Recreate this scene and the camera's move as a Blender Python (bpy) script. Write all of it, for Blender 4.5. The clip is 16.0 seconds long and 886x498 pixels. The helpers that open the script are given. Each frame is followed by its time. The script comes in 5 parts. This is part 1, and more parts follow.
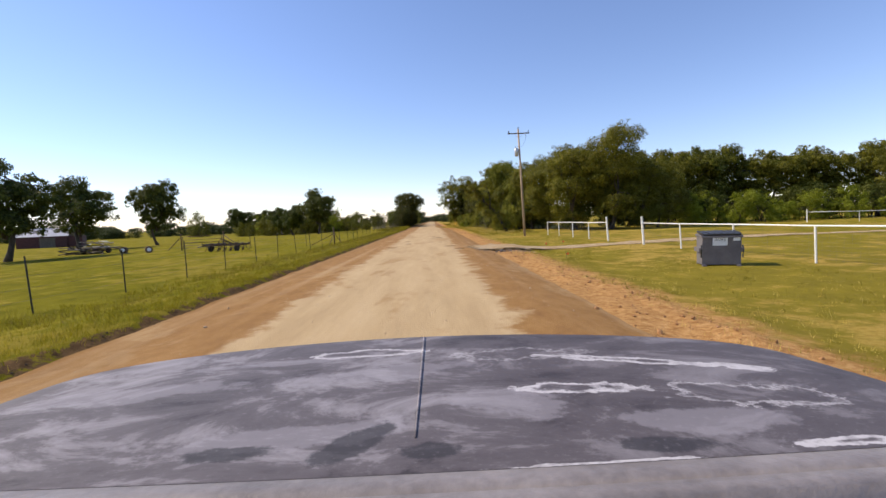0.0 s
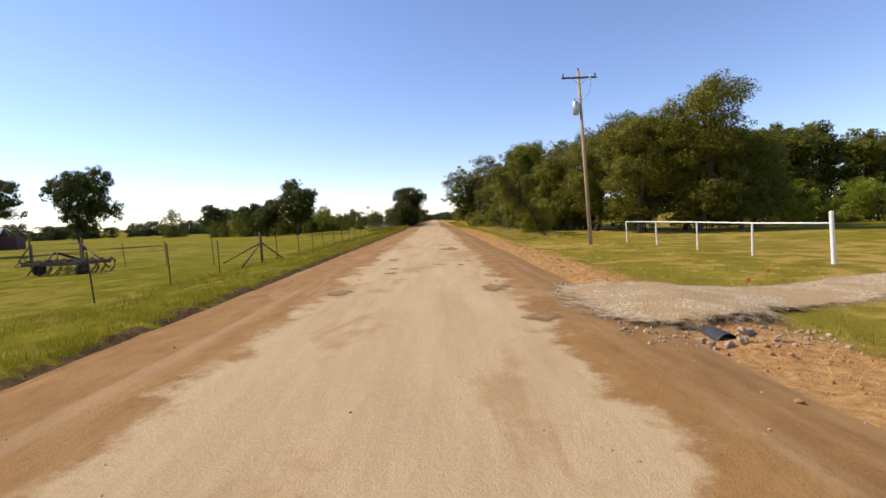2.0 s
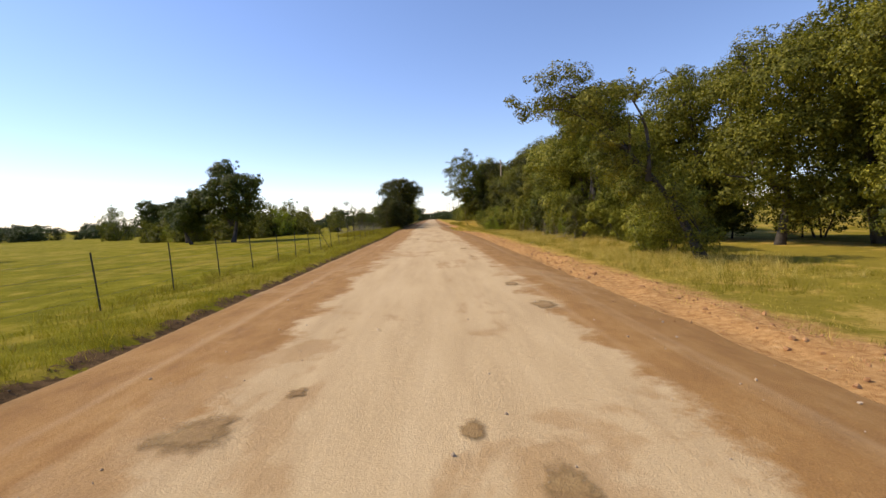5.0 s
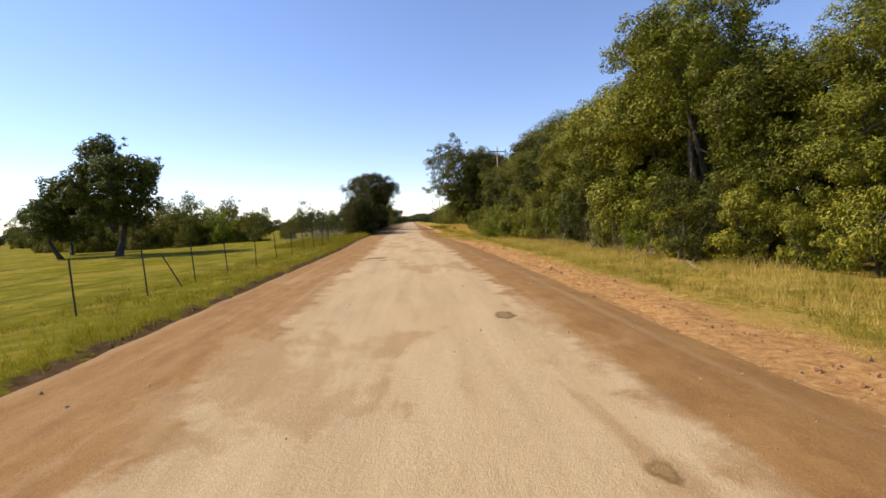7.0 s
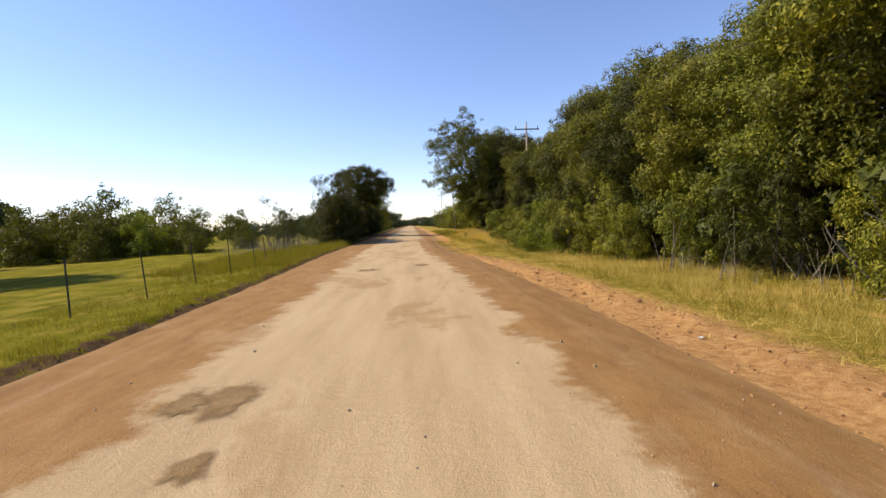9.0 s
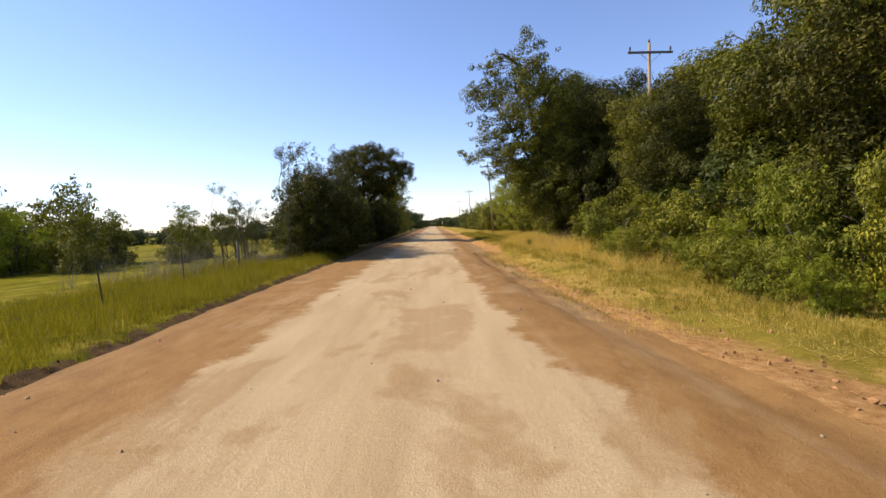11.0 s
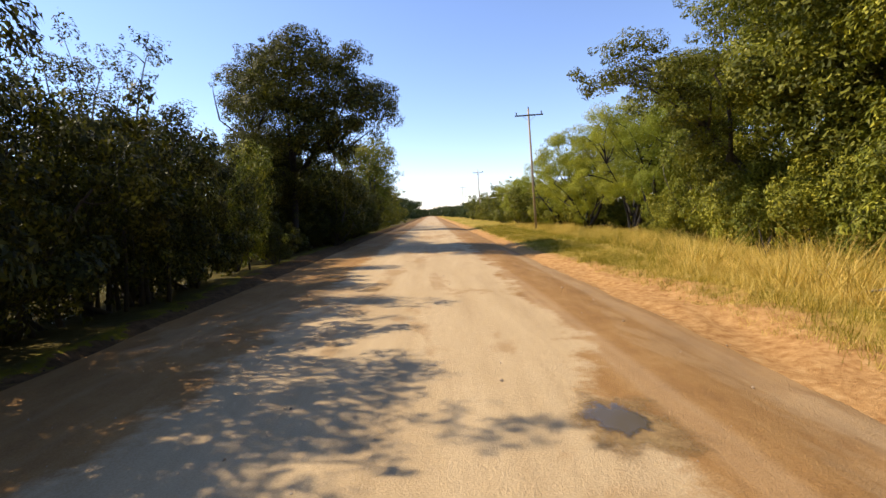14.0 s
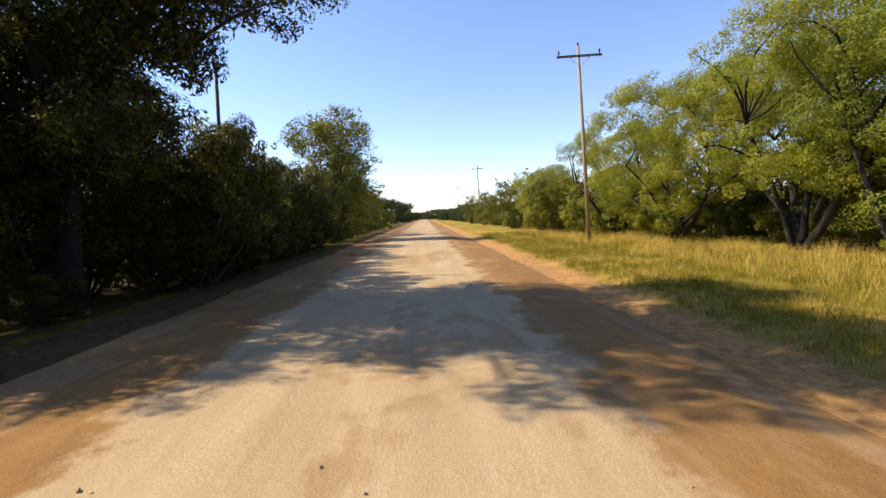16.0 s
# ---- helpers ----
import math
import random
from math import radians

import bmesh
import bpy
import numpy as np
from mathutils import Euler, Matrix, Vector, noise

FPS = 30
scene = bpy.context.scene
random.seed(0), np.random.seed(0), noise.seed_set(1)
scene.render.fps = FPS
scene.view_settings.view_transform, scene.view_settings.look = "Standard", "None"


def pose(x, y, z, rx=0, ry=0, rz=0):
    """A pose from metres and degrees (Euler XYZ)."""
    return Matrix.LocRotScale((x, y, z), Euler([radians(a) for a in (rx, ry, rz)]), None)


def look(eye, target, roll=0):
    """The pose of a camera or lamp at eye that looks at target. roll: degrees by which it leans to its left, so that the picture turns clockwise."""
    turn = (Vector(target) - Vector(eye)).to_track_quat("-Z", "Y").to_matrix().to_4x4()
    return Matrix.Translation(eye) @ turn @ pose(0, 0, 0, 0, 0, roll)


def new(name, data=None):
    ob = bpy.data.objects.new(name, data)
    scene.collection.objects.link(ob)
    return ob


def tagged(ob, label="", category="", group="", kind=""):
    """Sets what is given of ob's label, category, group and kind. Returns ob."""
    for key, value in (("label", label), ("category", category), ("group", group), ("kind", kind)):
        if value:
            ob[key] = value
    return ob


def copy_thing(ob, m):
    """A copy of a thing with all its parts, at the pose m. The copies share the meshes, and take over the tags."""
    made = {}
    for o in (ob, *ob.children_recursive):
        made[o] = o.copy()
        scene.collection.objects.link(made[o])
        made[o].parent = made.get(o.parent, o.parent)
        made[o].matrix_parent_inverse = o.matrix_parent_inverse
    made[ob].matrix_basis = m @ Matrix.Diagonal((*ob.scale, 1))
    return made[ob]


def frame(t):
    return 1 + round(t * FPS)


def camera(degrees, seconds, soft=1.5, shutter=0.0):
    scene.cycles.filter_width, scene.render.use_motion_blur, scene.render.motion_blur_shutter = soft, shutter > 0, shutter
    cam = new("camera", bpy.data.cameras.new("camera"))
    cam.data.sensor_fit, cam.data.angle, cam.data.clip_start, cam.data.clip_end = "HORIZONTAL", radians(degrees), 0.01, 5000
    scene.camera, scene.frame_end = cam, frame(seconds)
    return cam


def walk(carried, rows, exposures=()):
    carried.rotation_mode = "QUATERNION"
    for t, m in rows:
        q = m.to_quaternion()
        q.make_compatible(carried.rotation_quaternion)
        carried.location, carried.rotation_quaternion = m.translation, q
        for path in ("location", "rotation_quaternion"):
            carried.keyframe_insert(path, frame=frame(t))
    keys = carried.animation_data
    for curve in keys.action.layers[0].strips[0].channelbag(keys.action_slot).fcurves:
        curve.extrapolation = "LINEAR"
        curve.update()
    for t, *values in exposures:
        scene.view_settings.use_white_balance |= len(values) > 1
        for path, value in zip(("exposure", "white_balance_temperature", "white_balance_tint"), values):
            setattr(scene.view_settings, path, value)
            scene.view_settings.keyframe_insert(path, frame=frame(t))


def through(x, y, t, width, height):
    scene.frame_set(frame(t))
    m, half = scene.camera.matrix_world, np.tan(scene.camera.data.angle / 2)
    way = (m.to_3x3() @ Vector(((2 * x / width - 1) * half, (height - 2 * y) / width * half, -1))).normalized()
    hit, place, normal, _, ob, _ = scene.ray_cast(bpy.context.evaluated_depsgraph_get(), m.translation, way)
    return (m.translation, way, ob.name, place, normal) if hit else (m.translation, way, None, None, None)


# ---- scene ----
cam = camera(87.43, 16.0, soft=1.5)
EYE, LEAN = 1.8, -2.2
# seconds, across, along, turn to the left, tilt
DRIVE = [
    (0.0, 0.00, 0.00, -1.07, -3.63),
    (0.5, -0.13, 5.08, -1.08, -3.70),
    (1.0, -0.26, 10.12, -1.03, -3.74),
    (1.5, -0.38, 14.98, -1.06, -3.82),
    (2.0, -0.34, 19.74, -0.72, -3.84),
    (2.5, -0.37, 24.58, -0.41, -4.07),
    (3.0, -0.41, 29.38, 0.03, -3.88),
    (3.5, -0.58, 33.96, 0.25, -3.98),
    (4.0, -0.84, 38.42, 0.13, -3.84),
    (6.5, -0.88, 60.53, -3.54, -4.09),
    (7.0, -0.82, 64.86, -3.82, -3.72),
    (7.5, -0.74, 69.03, -3.90, -3.68),
    (8.0, -0.57, 73.36, -3.67, -3.56),
    (8.5, -0.49, 77.90, -3.70, -3.62),
    (9.0, -0.35, 82.57, -3.77, -3.25),
    (11.5, -0.90, 107.61, -0.77, -3.07),
    (12.0, -0.99, 112.52, -1.02, -3.95),
    (12.5, -1.08, 117.12, -1.20, -3.75),
    (13.0, -1.08, 121.73, -1.21, -4.10),
    (13.5, -1.11, 126.22, -1.11, -4.24),
    (14.0, -1.15, 130.63, -1.26, -4.37),
    (14.5, -1.06, 134.83, -1.40, -4.27),
    (15.0, -1.11, 138.82, -1.86, -3.39),
    (15.5, -1.07, 142.75, -2.09, -4.28),
    (16.0, -0.92, 146.50, -2.16, -4.02),
]


def mount(x, y, turn, tilt):
    a, b = radians(turn), radians(tilt)
    ahead = Vector((-math.sin(a) * math.cos(b), math.cos(a) * math.cos(b), math.sin(b)))
    eye = Vector((x, y, EYE))
    return look(eye, eye + ahead * 10, LEAN)


walk(cam, [(t, mount(x, y, a, b)) for t, x, y, a, b in DRIVE], [(t, stops, 6500, 11) for t, stops in ((0.0, 0.23), (4.0, 0.26), (9.0, 0.38), (11.5, 0.42), (13.0, 0.53), (14.0, 0.64), (16.0, 0.66))])

# ---- light ----
SUN_UP, SUN_AHEAD = 42.0, 12.0      # degrees over the horizon; degrees ahead of square left
world = bpy.data.worlds.new("world")
scene.world = world
world.use_nodes = True
wn = world.node_tree
sky = wn.nodes.new("ShaderNodeTexSky")
sky.sky_type, sky.sun_disc = "NISHITA", False
sky.sun_elevation, sky.sun_rotation = radians(SUN_UP), radians(-(90 - SUN_AHEAD))
sky.air_density, sky.dust_density, sky.ozone_density = 1.0, 0.0, 4.0
tone = wn.nodes.new("ShaderNodeMix")
tone.data_type, tone.blend_type = "RGBA", "MULTIPLY"
tone.inputs[0].default_value, tone.inputs[7].default_value = 1.0, (1.08, 0.975, 1.05, 1)
wn.links.new(sky.outputs[0], tone.inputs[6])
wn.links.new(tone.outputs[2], wn.nodes["Background"].inputs[0])
wn.nodes["Background"].inputs[1].default_value = 0.15
sun = new("sun", bpy.data.lights.new("sun", "SUN"))
sun.data.energy, sun.data.angle, sun.data.color = 5.0, radians(0.6), (1.0, 0.865, 0.66)
to_sun = Vector((-math.cos(radians(SUN_AHEAD)), math.sin(radians(SUN_AHEAD)), math.tan(radians(SUN_UP))))
sun.matrix_world = look(to_sun * 50, (0, 0, 0))


# ---- materials ----
class Mat:
    """A small builder of node materials."""

    def __init__(self, name, rough=0.8, metal=0.0):
        self.m = bpy.data.materials.new(name)
        self.m.use_nodes = True
        self.t = self.m.node_tree
        self.b = self.t.nodes["Principled BSDF"]
        self.b.inputs["Roughness"].default_value = rough
        self.b.inputs["Metallic"].default_value = metal
        self.co = self.node("ShaderNodeTexCoord").outputs["Object"]

    def node(self, kind, **values):
        n = self.t.nodes.new(kind)
        for k, v in values.items():
            n.inputs[k].default_value = v
        return n

    def link(self, a, b):
        self.t.links.new(a, b)

    def noise(self, scale, detail=4.0, rough=0.55, stretch=(1, 1, 1), co=None, warp=0.0):
        mp = self.node("ShaderNodeMapping")
        mp.inputs["Scale"].default_value = stretch
        self.link(co or self.co, mp.inputs[0])
        n = self.node("ShaderNodeTexNoise", Scale=scale, Detail=detail, Roughness=rough, Distortion=warp)
        self.link(mp.outputs[0], n.inputs["Vector"])
        return n.outputs["Fac"]

    def ramp(self, fac, stops):
        r = self.node("ShaderNodeValToRGB")
        e = r.color_ramp.elements
        while len(e) < len(stops):
            e.new(0.5)
        for el, (p, c) in zip(e, stops):
            el.position = p
            el.color = (*c, 1) if len(c) == 3 else c
        self.link(fac, r.inputs[0])
        return r.outputs[0]

    def step(self, fac, lo, hi):
        r = self.node("ShaderNodeMapRange")
        r.interpolation_type = "SMOOTHSTEP"
        r.inputs["From Min"].default_value, r.inputs["From Max"].default_value = lo, hi
        self.link(fac, r.inputs["Value"])
        return r.outputs["Result"]

    def math(self, op, a, b=0.0):
        n = self.t.nodes.new("ShaderNodeMath")
        n.operation = op
        for k, v in ((0, a), (1, b)):
            if isinstance(v, (int, float)):
                n.inputs[k].default_value = v
            else:
                self.link(v, n.inputs[k])
        return n.outputs[0]

    def mix(self, fac, a, b, kind="MIX"):
        n = self.t.nodes.new("ShaderNodeMix")
        n.data_type, n.blend_type = "RGBA", kind
        if isinstance(fac, (int, float)):
            n.inputs[0].default_value = fac
        else:
            self.link(fac, n.inputs[0])
        for k, v in ((6, a), (7, b)):
            if isinstance(v, tuple):
                n.inputs[k].default_value = (*v, 1)
            else:
                self.link(v, n.inputs[k])
        return n.outputs[2]

    def attr(self, name):
        n = self.t.nodes.new("ShaderNodeAttribute")
        n.attribute_name = name
        return n.outputs["Fac"]

    def random(self):
        return self.t.nodes.new("ShaderNodeObjectInfo").outputs["Random"]

    def island(self):
        return self.t.nodes.new("ShaderNodeNewGeometry").outputs["Random Per Island"]

    def colour(self, c):
        if isinstance(c, tuple):
            self.b.inputs["Base Color"].default_value = (*c, 1)
        else:
            self.link(c, self.b.inputs["Base Color"])
        return self

    def bump(self, h, strength=0.4, distance=0.02):
        n = self.node("ShaderNodeBump", Strength=strength, Distance=distance)
        self.link(h, n.inputs["Height"])
        self.link(n.outputs[0], self.b.inputs["Normal"])
        return self


def plain(name, a, b, scale=6.0, rough=0.7, metal=0.0, stretch=(1, 1, 1), bump=0.25):
    """Two tones that mingle at two scales, with fine relief."""
    m = Mat(name, rough, metal)
    big, fine = m.noise(scale, 5, 0.6, stretch), m.noise(scale * 9, 4, 0.6, stretch)
    both = m.math("ADD", m.math("MULTIPLY", big, 0.65), m.math("MULTIPLY", fine, 0.35))
    m.colour(m.ramp(both, [(0.36, a), (0.64, b)]))
    m.bump(fine, bump, 0.01)
    return m.m


def leaf_material(name, dark, mid, light, through=0.27):
    m = Mat(name, 0.55)
    r = m.math("ADD", m.math("MULTIPLY", m.island(), 0.55), m.math("MULTIPLY", m.noise(0.9, 3), 0.65))
    c = m.ramp(r, [(0.25, dark), (0.6, mid), (0.95, light)])
    tone = m.ramp(m.random(), [(0.0, (0.78, 0.84, 0.8)), (1.0, (1.12, 1.08, 1.0))])
    c = m.mix(1.0, c, tone, "MULTIPLY")
    m.colour(c)
    m.b.inputs["Specular IOR Level"].default_value = 0.15
    tr = m.node("ShaderNodeBsdfTranslucent")
    m.link(m.mix(1.0, c, (1.25, 1.3, 0.7), "MULTIPLY"), tr.inputs[0])
    mx = m.node("ShaderNodeMixShader")
    mx.inputs[0].default_value = through
    m.link(m.b.outputs[0], mx.inputs[1])
    m.link(tr.outputs[0], mx.inputs[2])
    m.link(mx.outputs[0], m.t.nodes["Material Output"].inputs[0])
    return m.m


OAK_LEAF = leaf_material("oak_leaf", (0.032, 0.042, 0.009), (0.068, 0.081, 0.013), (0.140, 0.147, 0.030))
WOOD_LEAF = leaf_material("elm_leaf", (0.057, 0.065, 0.007), (0.15, 0.154, 0.014), (0.37, 0.335, 0.04), 0.16)
MID_LEAF = leaf_material("grove_leaf", (0.043, 0.048, 0.007), (0.118, 0.118, 0.013), (0.258, 0.234, 0.031), 0.26)
# leaves on the shaded side: the shade is painted in as a darker green
SHADED_LEAF = leaf_material("shaded_leaf", (0.016, 0.018, 0.004), (0.045, 0.047, 0.007), (0.17, 0.158, 0.028), 0.28)
BRUSH_LEAF = leaf_material("brush_leaf", (0.061, 0.068, 0.007), (0.154, 0.159, 0.015), (0.37, 0.335, 0.04), 0.17)
MESQUITE_LEAF = leaf_material("mesquite_leaf", (0.146, 0.161, 0.022), (0.253, 0.264, 0.035), (0.361, 0.352, 0.054), 0.42)
BRIGHT_LEAF = leaf_material("bright_leaf", (0.12, 0.15, 0.016), (0.22, 0.245, 0.025), (0.33, 0.335, 0.042), 0.45)
FAR_LEAF = leaf_material("far_leaf", (0.035, 0.048, 0.016), (0.058, 0.075, 0.026), (0.09, 0.105, 0.038))
BARK = plain("bark", (0.028, 0.022, 0.017), (0.085, 0.07, 0.056), 5, 0.95, 0, (1, 1, 0.25), 0.6)
DARK_BARK = plain("dark_bark", (0.010, 0.008, 0.007), (0.034, 0.028, 0.023), 5, 0.95, 0, (1, 1, 0.25), 0.6)
STEM_BARK = plain("stem_bark", (0.085, 0.066, 0.045), (0.20, 0.165, 0.115), 5, 0.95, 0, (1, 1, 0.25), 0.5)
DEAD_WOOD = plain("dead_wood", (0.179, 0.146, 0.106), (0.341, 0.293, 0.22), 7, 0.9, 0, (1, 1, 0.3), 0.4)
POLE_WOOD = plain("pole_wood", (0.22, 0.15, 0.085), (0.42, 0.32, 0.21), 5, 0.85, 0, (3, 3, 0.12), 0.35)
GREY_WOOD = plain("grey_wood", (0.075, 0.06, 0.045), (0.165, 0.138, 0.106), 5, 0.85, 0, (3, 3, 0.12), 0.35)
POST_STEEL = plain("post_steel", (0.018, 0.022, 0.016), (0.05, 0.045, 0.032), 12, 0.7, 0.2)
RUST = plain("rusty_steel", (0.03, 0.019, 0.013), (0.13, 0.078, 0.05), 9, 0.9, 0.0)
WIRE = plain("wire", (0.10, 0.095, 0.085), (0.2, 0.18, 0.15), 20, 0.6, 0.6)
WHITE_PAINT = plain("white_paint", (0.66, 0.65, 0.60), (0.82, 0.81, 0.77), 4, 0.45)
BIN_PAINT = plain("bin_paint", (0.105, 0.095, 0.105), (0.16, 0.148, 0.155), 2.5, 0.55)
COWL = plain("cowl_trim", (0.15, 0.13, 0.125), (0.27, 0.24, 0.235), 5, 0.45)
BIN_LID = plain("bin_lid", (0.02, 0.02, 0.022), (0.045, 0.045, 0.048), 5, 0.5)
PAPER = plain("sign_white", (0.70, 0.70, 0.68), (0.80, 0.80, 0.78), 8, 0.5)
INK = plain("sign_ink", (0.015, 0.015, 0.02), (0.03, 0.03, 0.035), 8, 0.5)
RUBBER = plain("rubber", (0.012, 0.012, 0.012), (0.03, 0.03, 0.03), 12, 0.8)
GALV = plain("galvanised", (0.40, 0.41, 0.42), (0.58, 0.59, 0.60), 6, 0.45, 0.5)
CERAMIC = plain("insulator", (0.05, 0.045, 0.045), (0.09, 0.08, 0.08), 9, 0.25)
BARN_RED = plain("barn_red", (0.05, 0.02, 0.02), (0.10, 0.035, 0.03), 3, 0.8)
TIN = plain("tin_roof", (0.42, 0.42, 0.45), (0.58, 0.58, 0.61), 2, 0.5, 0.2)
PEBBLE = plain("tan_stone", (0.244, 0.171, 0.106), (0.407, 0.317, 0.22), 9, 0.95)
SOIL = plain("soil", (0.23, 0.108, 0.04), (0.42, 0.23, 0.10), 7, 0.97)
DARK_SOIL = plain("dark_soil", (0.028, 0.02, 0.012), (0.081, 0.053, 0.031), 7, 0.97)
STRAW = leaf_material("straw_blade", (0.35, 0.245, 0.053), (0.551, 0.4, 0.107), (0.742, 0.56, 0.194), 0.3)
BLADE = leaf_material("grass_blade", (0.10, 0.092, 0.006), (0.19, 0.165, 0.011), (0.34, 0.27, 0.036), 0.35)
WEED = leaf_material("weed_blade", (0.09, 0.07, 0.014), (0.165, 0.128, 0.026), (0.27, 0.205, 0.05), 0.3)
FLAG = plain("marker_orange", (0.75, 0.10, 0.02), (0.85, 0.16, 0.03), 9, 0.6)


def ground_material():
    m = Mat("meadow", 0.95)
    a = m.attr("across")
    big, mid, fine = m.noise(0.11, 4, 0.6), m.noise(0.8, 5, 0.65), m.noise(9, 6, 0.7)
    green = m.ramp(mid, [(0.3, (0.108, 0.103, 0.007)), (0.55, (0.175, 0.157, 0.011)), (0.75, (0.255, 0.212, 0.022))])
    dry = m.ramp(fine, [(0.3, (0.276, 0.18, 0.035)), (0.7, (0.509, 0.355, 0.097))])
    right = m.step(a, 4.0, 6.0)
    far = m.step(m.math("ABSOLUTE", a), 14, 40)
    worn = m.math("MULTIPLY", right, m.math("SUBTRACT", 1.0, m.math("MULTIPLY", far, 0.6)))
    patch = m.step(m.math("ADD", mid, m.math("MULTIPLY", m.math("SUBTRACT", big, 0.5), 1.1)), 0.47, 0.63)
    # the mown lot is greener than the rough grass farther along
    split = m.node("ShaderNodeSeparateXYZ")
    m.link(m.co, split.inputs[0])
    rough = m.math("ADD", 0.78, m.math("MULTIPLY", m.step(split.outputs[1], 52, 66), 0.3))
    worn = m.math("MULTIPLY", worn, rough)
    dryness = m.math("ADD", m.math("MULTIPLY", patch, m.math("ADD", 0.26, m.math("MULTIPLY", worn, 0.5))), m.math("MULTIPLY", worn, 0.33))
    c = m.mix(dryness, green, dry)
    c = m.mix(m.math("MULTIPLY", m.step(fine, 0.5, 0.8), 0.35), c, (0.048, 0.05, 0.01))
    # bare red earth along both edges of the road
    edge = m.math("ADD", a, m.math("MULTIPLY", m.math("SUBTRACT", m.noise(1.4, 5, 0.7), 0.5), 2.2))
    along = split.outputs[1]
    edge = m.math("ADD", edge, m.math("MULTIPLY", m.step(along, 138, 149), 0.95))
    bare_r = m.math("MULTIPLY", m.step(m.math("MULTIPLY", edge, -1.0), -6.1, -5.0), m.step(a, 0, 1))
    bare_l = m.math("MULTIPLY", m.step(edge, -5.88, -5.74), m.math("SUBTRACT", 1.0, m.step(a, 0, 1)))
    # hedgerow shade painted into the ground as a dark litter tone
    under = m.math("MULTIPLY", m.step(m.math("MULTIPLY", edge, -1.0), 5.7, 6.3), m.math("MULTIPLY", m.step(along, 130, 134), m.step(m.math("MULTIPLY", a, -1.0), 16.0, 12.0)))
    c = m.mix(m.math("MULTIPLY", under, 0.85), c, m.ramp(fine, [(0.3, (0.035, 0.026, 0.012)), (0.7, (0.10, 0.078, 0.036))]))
    soil = m.ramp(m.noise(6, 6, 0.7), [(0.3, (0.28, 0.13, 0.045)), (0.55, (0.48, 0.27, 0.105)), (0.75, (0.60, 0.39, 0.18))])
    c = m.mix(bare_r, c, soil)
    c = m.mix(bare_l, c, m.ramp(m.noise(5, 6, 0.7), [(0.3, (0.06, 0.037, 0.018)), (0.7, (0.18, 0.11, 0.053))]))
    m.colour(c)
    m.b.inputs["Specular IOR Level"].default_value = 0.02
    m.bump(m.math("ADD", fine, m.noise(40, 4, 0.7)), 0.7, 0.05)
    return m.m


def road_material():
    m = Mat("dirt_road", 0.93)
    a = m.attr("across")
    long = (1.0, 0.12, 1.0)
    wander = m.math("MULTIPLY", m.math("SUBTRACT", m.noise(0.75, 6, 0.68), 0.5), 2.4)
    off = m.math("ADD", m.math("ABSOLUTE", m.math("ADD", a, 0.92)), wander)
    crown = m.math("SUBTRACT", 1.0, m.step(off, 2.1, 2.5))
    pale = m.ramp(m.noise(1.6, 6, 0.65, long), [(0.28, (0.362, 0.244, 0.115)), (0.5, (0.466, 0.331, 0.169)), (0.75, (0.558, 0.415, 0.232))])
    grit = m.noise(55, 4, 0.7)
    pale = m.mix(0.35, pale, m.ramp(grit, [(0.3, (0.248, 0.170, 0.095)), (0.7, (0.578, 0.449, 0.293))]))
    red = m.ramp(m.noise(2.2, 6, 0.7, (1, 0.45, 1)), [(0.28, (0.186, 0.087, 0.023)), (0.5, (0.281, 0.144, 0.041)), (0.75, (0.371, 0.216, 0.078))])
    red = m.mix(0.3, red, m.ramp(grit, [(0.3, (0.149, 0.077, 0.029)), (0.7, (0.404, 0.256, 0.126))]))
    c = m.mix(crown, red, pale)
    # scraped earthy patches on the pale crown
    spot = m.step(m.math("ADD", m.noise(0.42, 5, 0.62, (1, 0.45, 1), warp=0.6), m.math("MULTIPLY", m.noise(2.3, 4), 0.14)), 0.62, 0.69)
    c = m.mix(m.math("MULTIPLY", spot, 0.7), c, m.mix(0.35, red, pale))
    ruts = m.step(m.noise(1.5, 3, 0.5, (1, 0.015, 1)), 0.5, 0.75)
    c = m.mix(m.math("MULTIPLY", ruts, 0.3), c, (0.517, 0.385, 0.232))
    m.colour(c)
    m.b.inputs["Specular IOR Level"].default_value = 0.15
    m.bump(m.math("ADD", grit, m.math("MULTIPLY", m.noise(6, 6, 0.7), 2.0)), 0.5, 0.03)
    return m.m


MEADOW, DIRT = ground_material(), road_material()


def ragged(m, lo, hi):
    """Lets a cover of loose earth thin out towards its rim."""
    f = m.math("ADD", m.attr("cover"), m.math("MULTIPLY", m.math("SUBTRACT", m.noise(3.2, 6, 0.72), 0.5), 1.3))
    m.link(m.step(f, lo, hi), m.b.inputs["Alpha"])
    return m.m


def cover(ob, values):
    at = ob.data.attributes.new("cover", "FLOAT", "POINT")
    at.data.foreach_set("value", values)
    return ob


def gravel_material():
    m = Mat("gravel", 0.95)
    v = m.node("ShaderNodeTexVoronoi", Scale=24.0)
    m.link(m.co, v.inputs["Vector"])
    c = m.ramp(v.outputs["Color"], [(0.2, (0.294, 0.203, 0.105)), (0.5, (0.415, 0.309, 0.175)), (0.85, (0.568, 0.454, 0.296))])
    c = m.mix(m.math("MULTIPLY", m.step(m.noise(0.9, 5, 0.65), 0.42, 0.6), 0.8), c, (0.355, 0.227, 0.100))
    m.colour(c)
    m.bump(v.outputs["Distance"], 0.8, 0.03)
    return ragged(m, 0.3, 0.85)


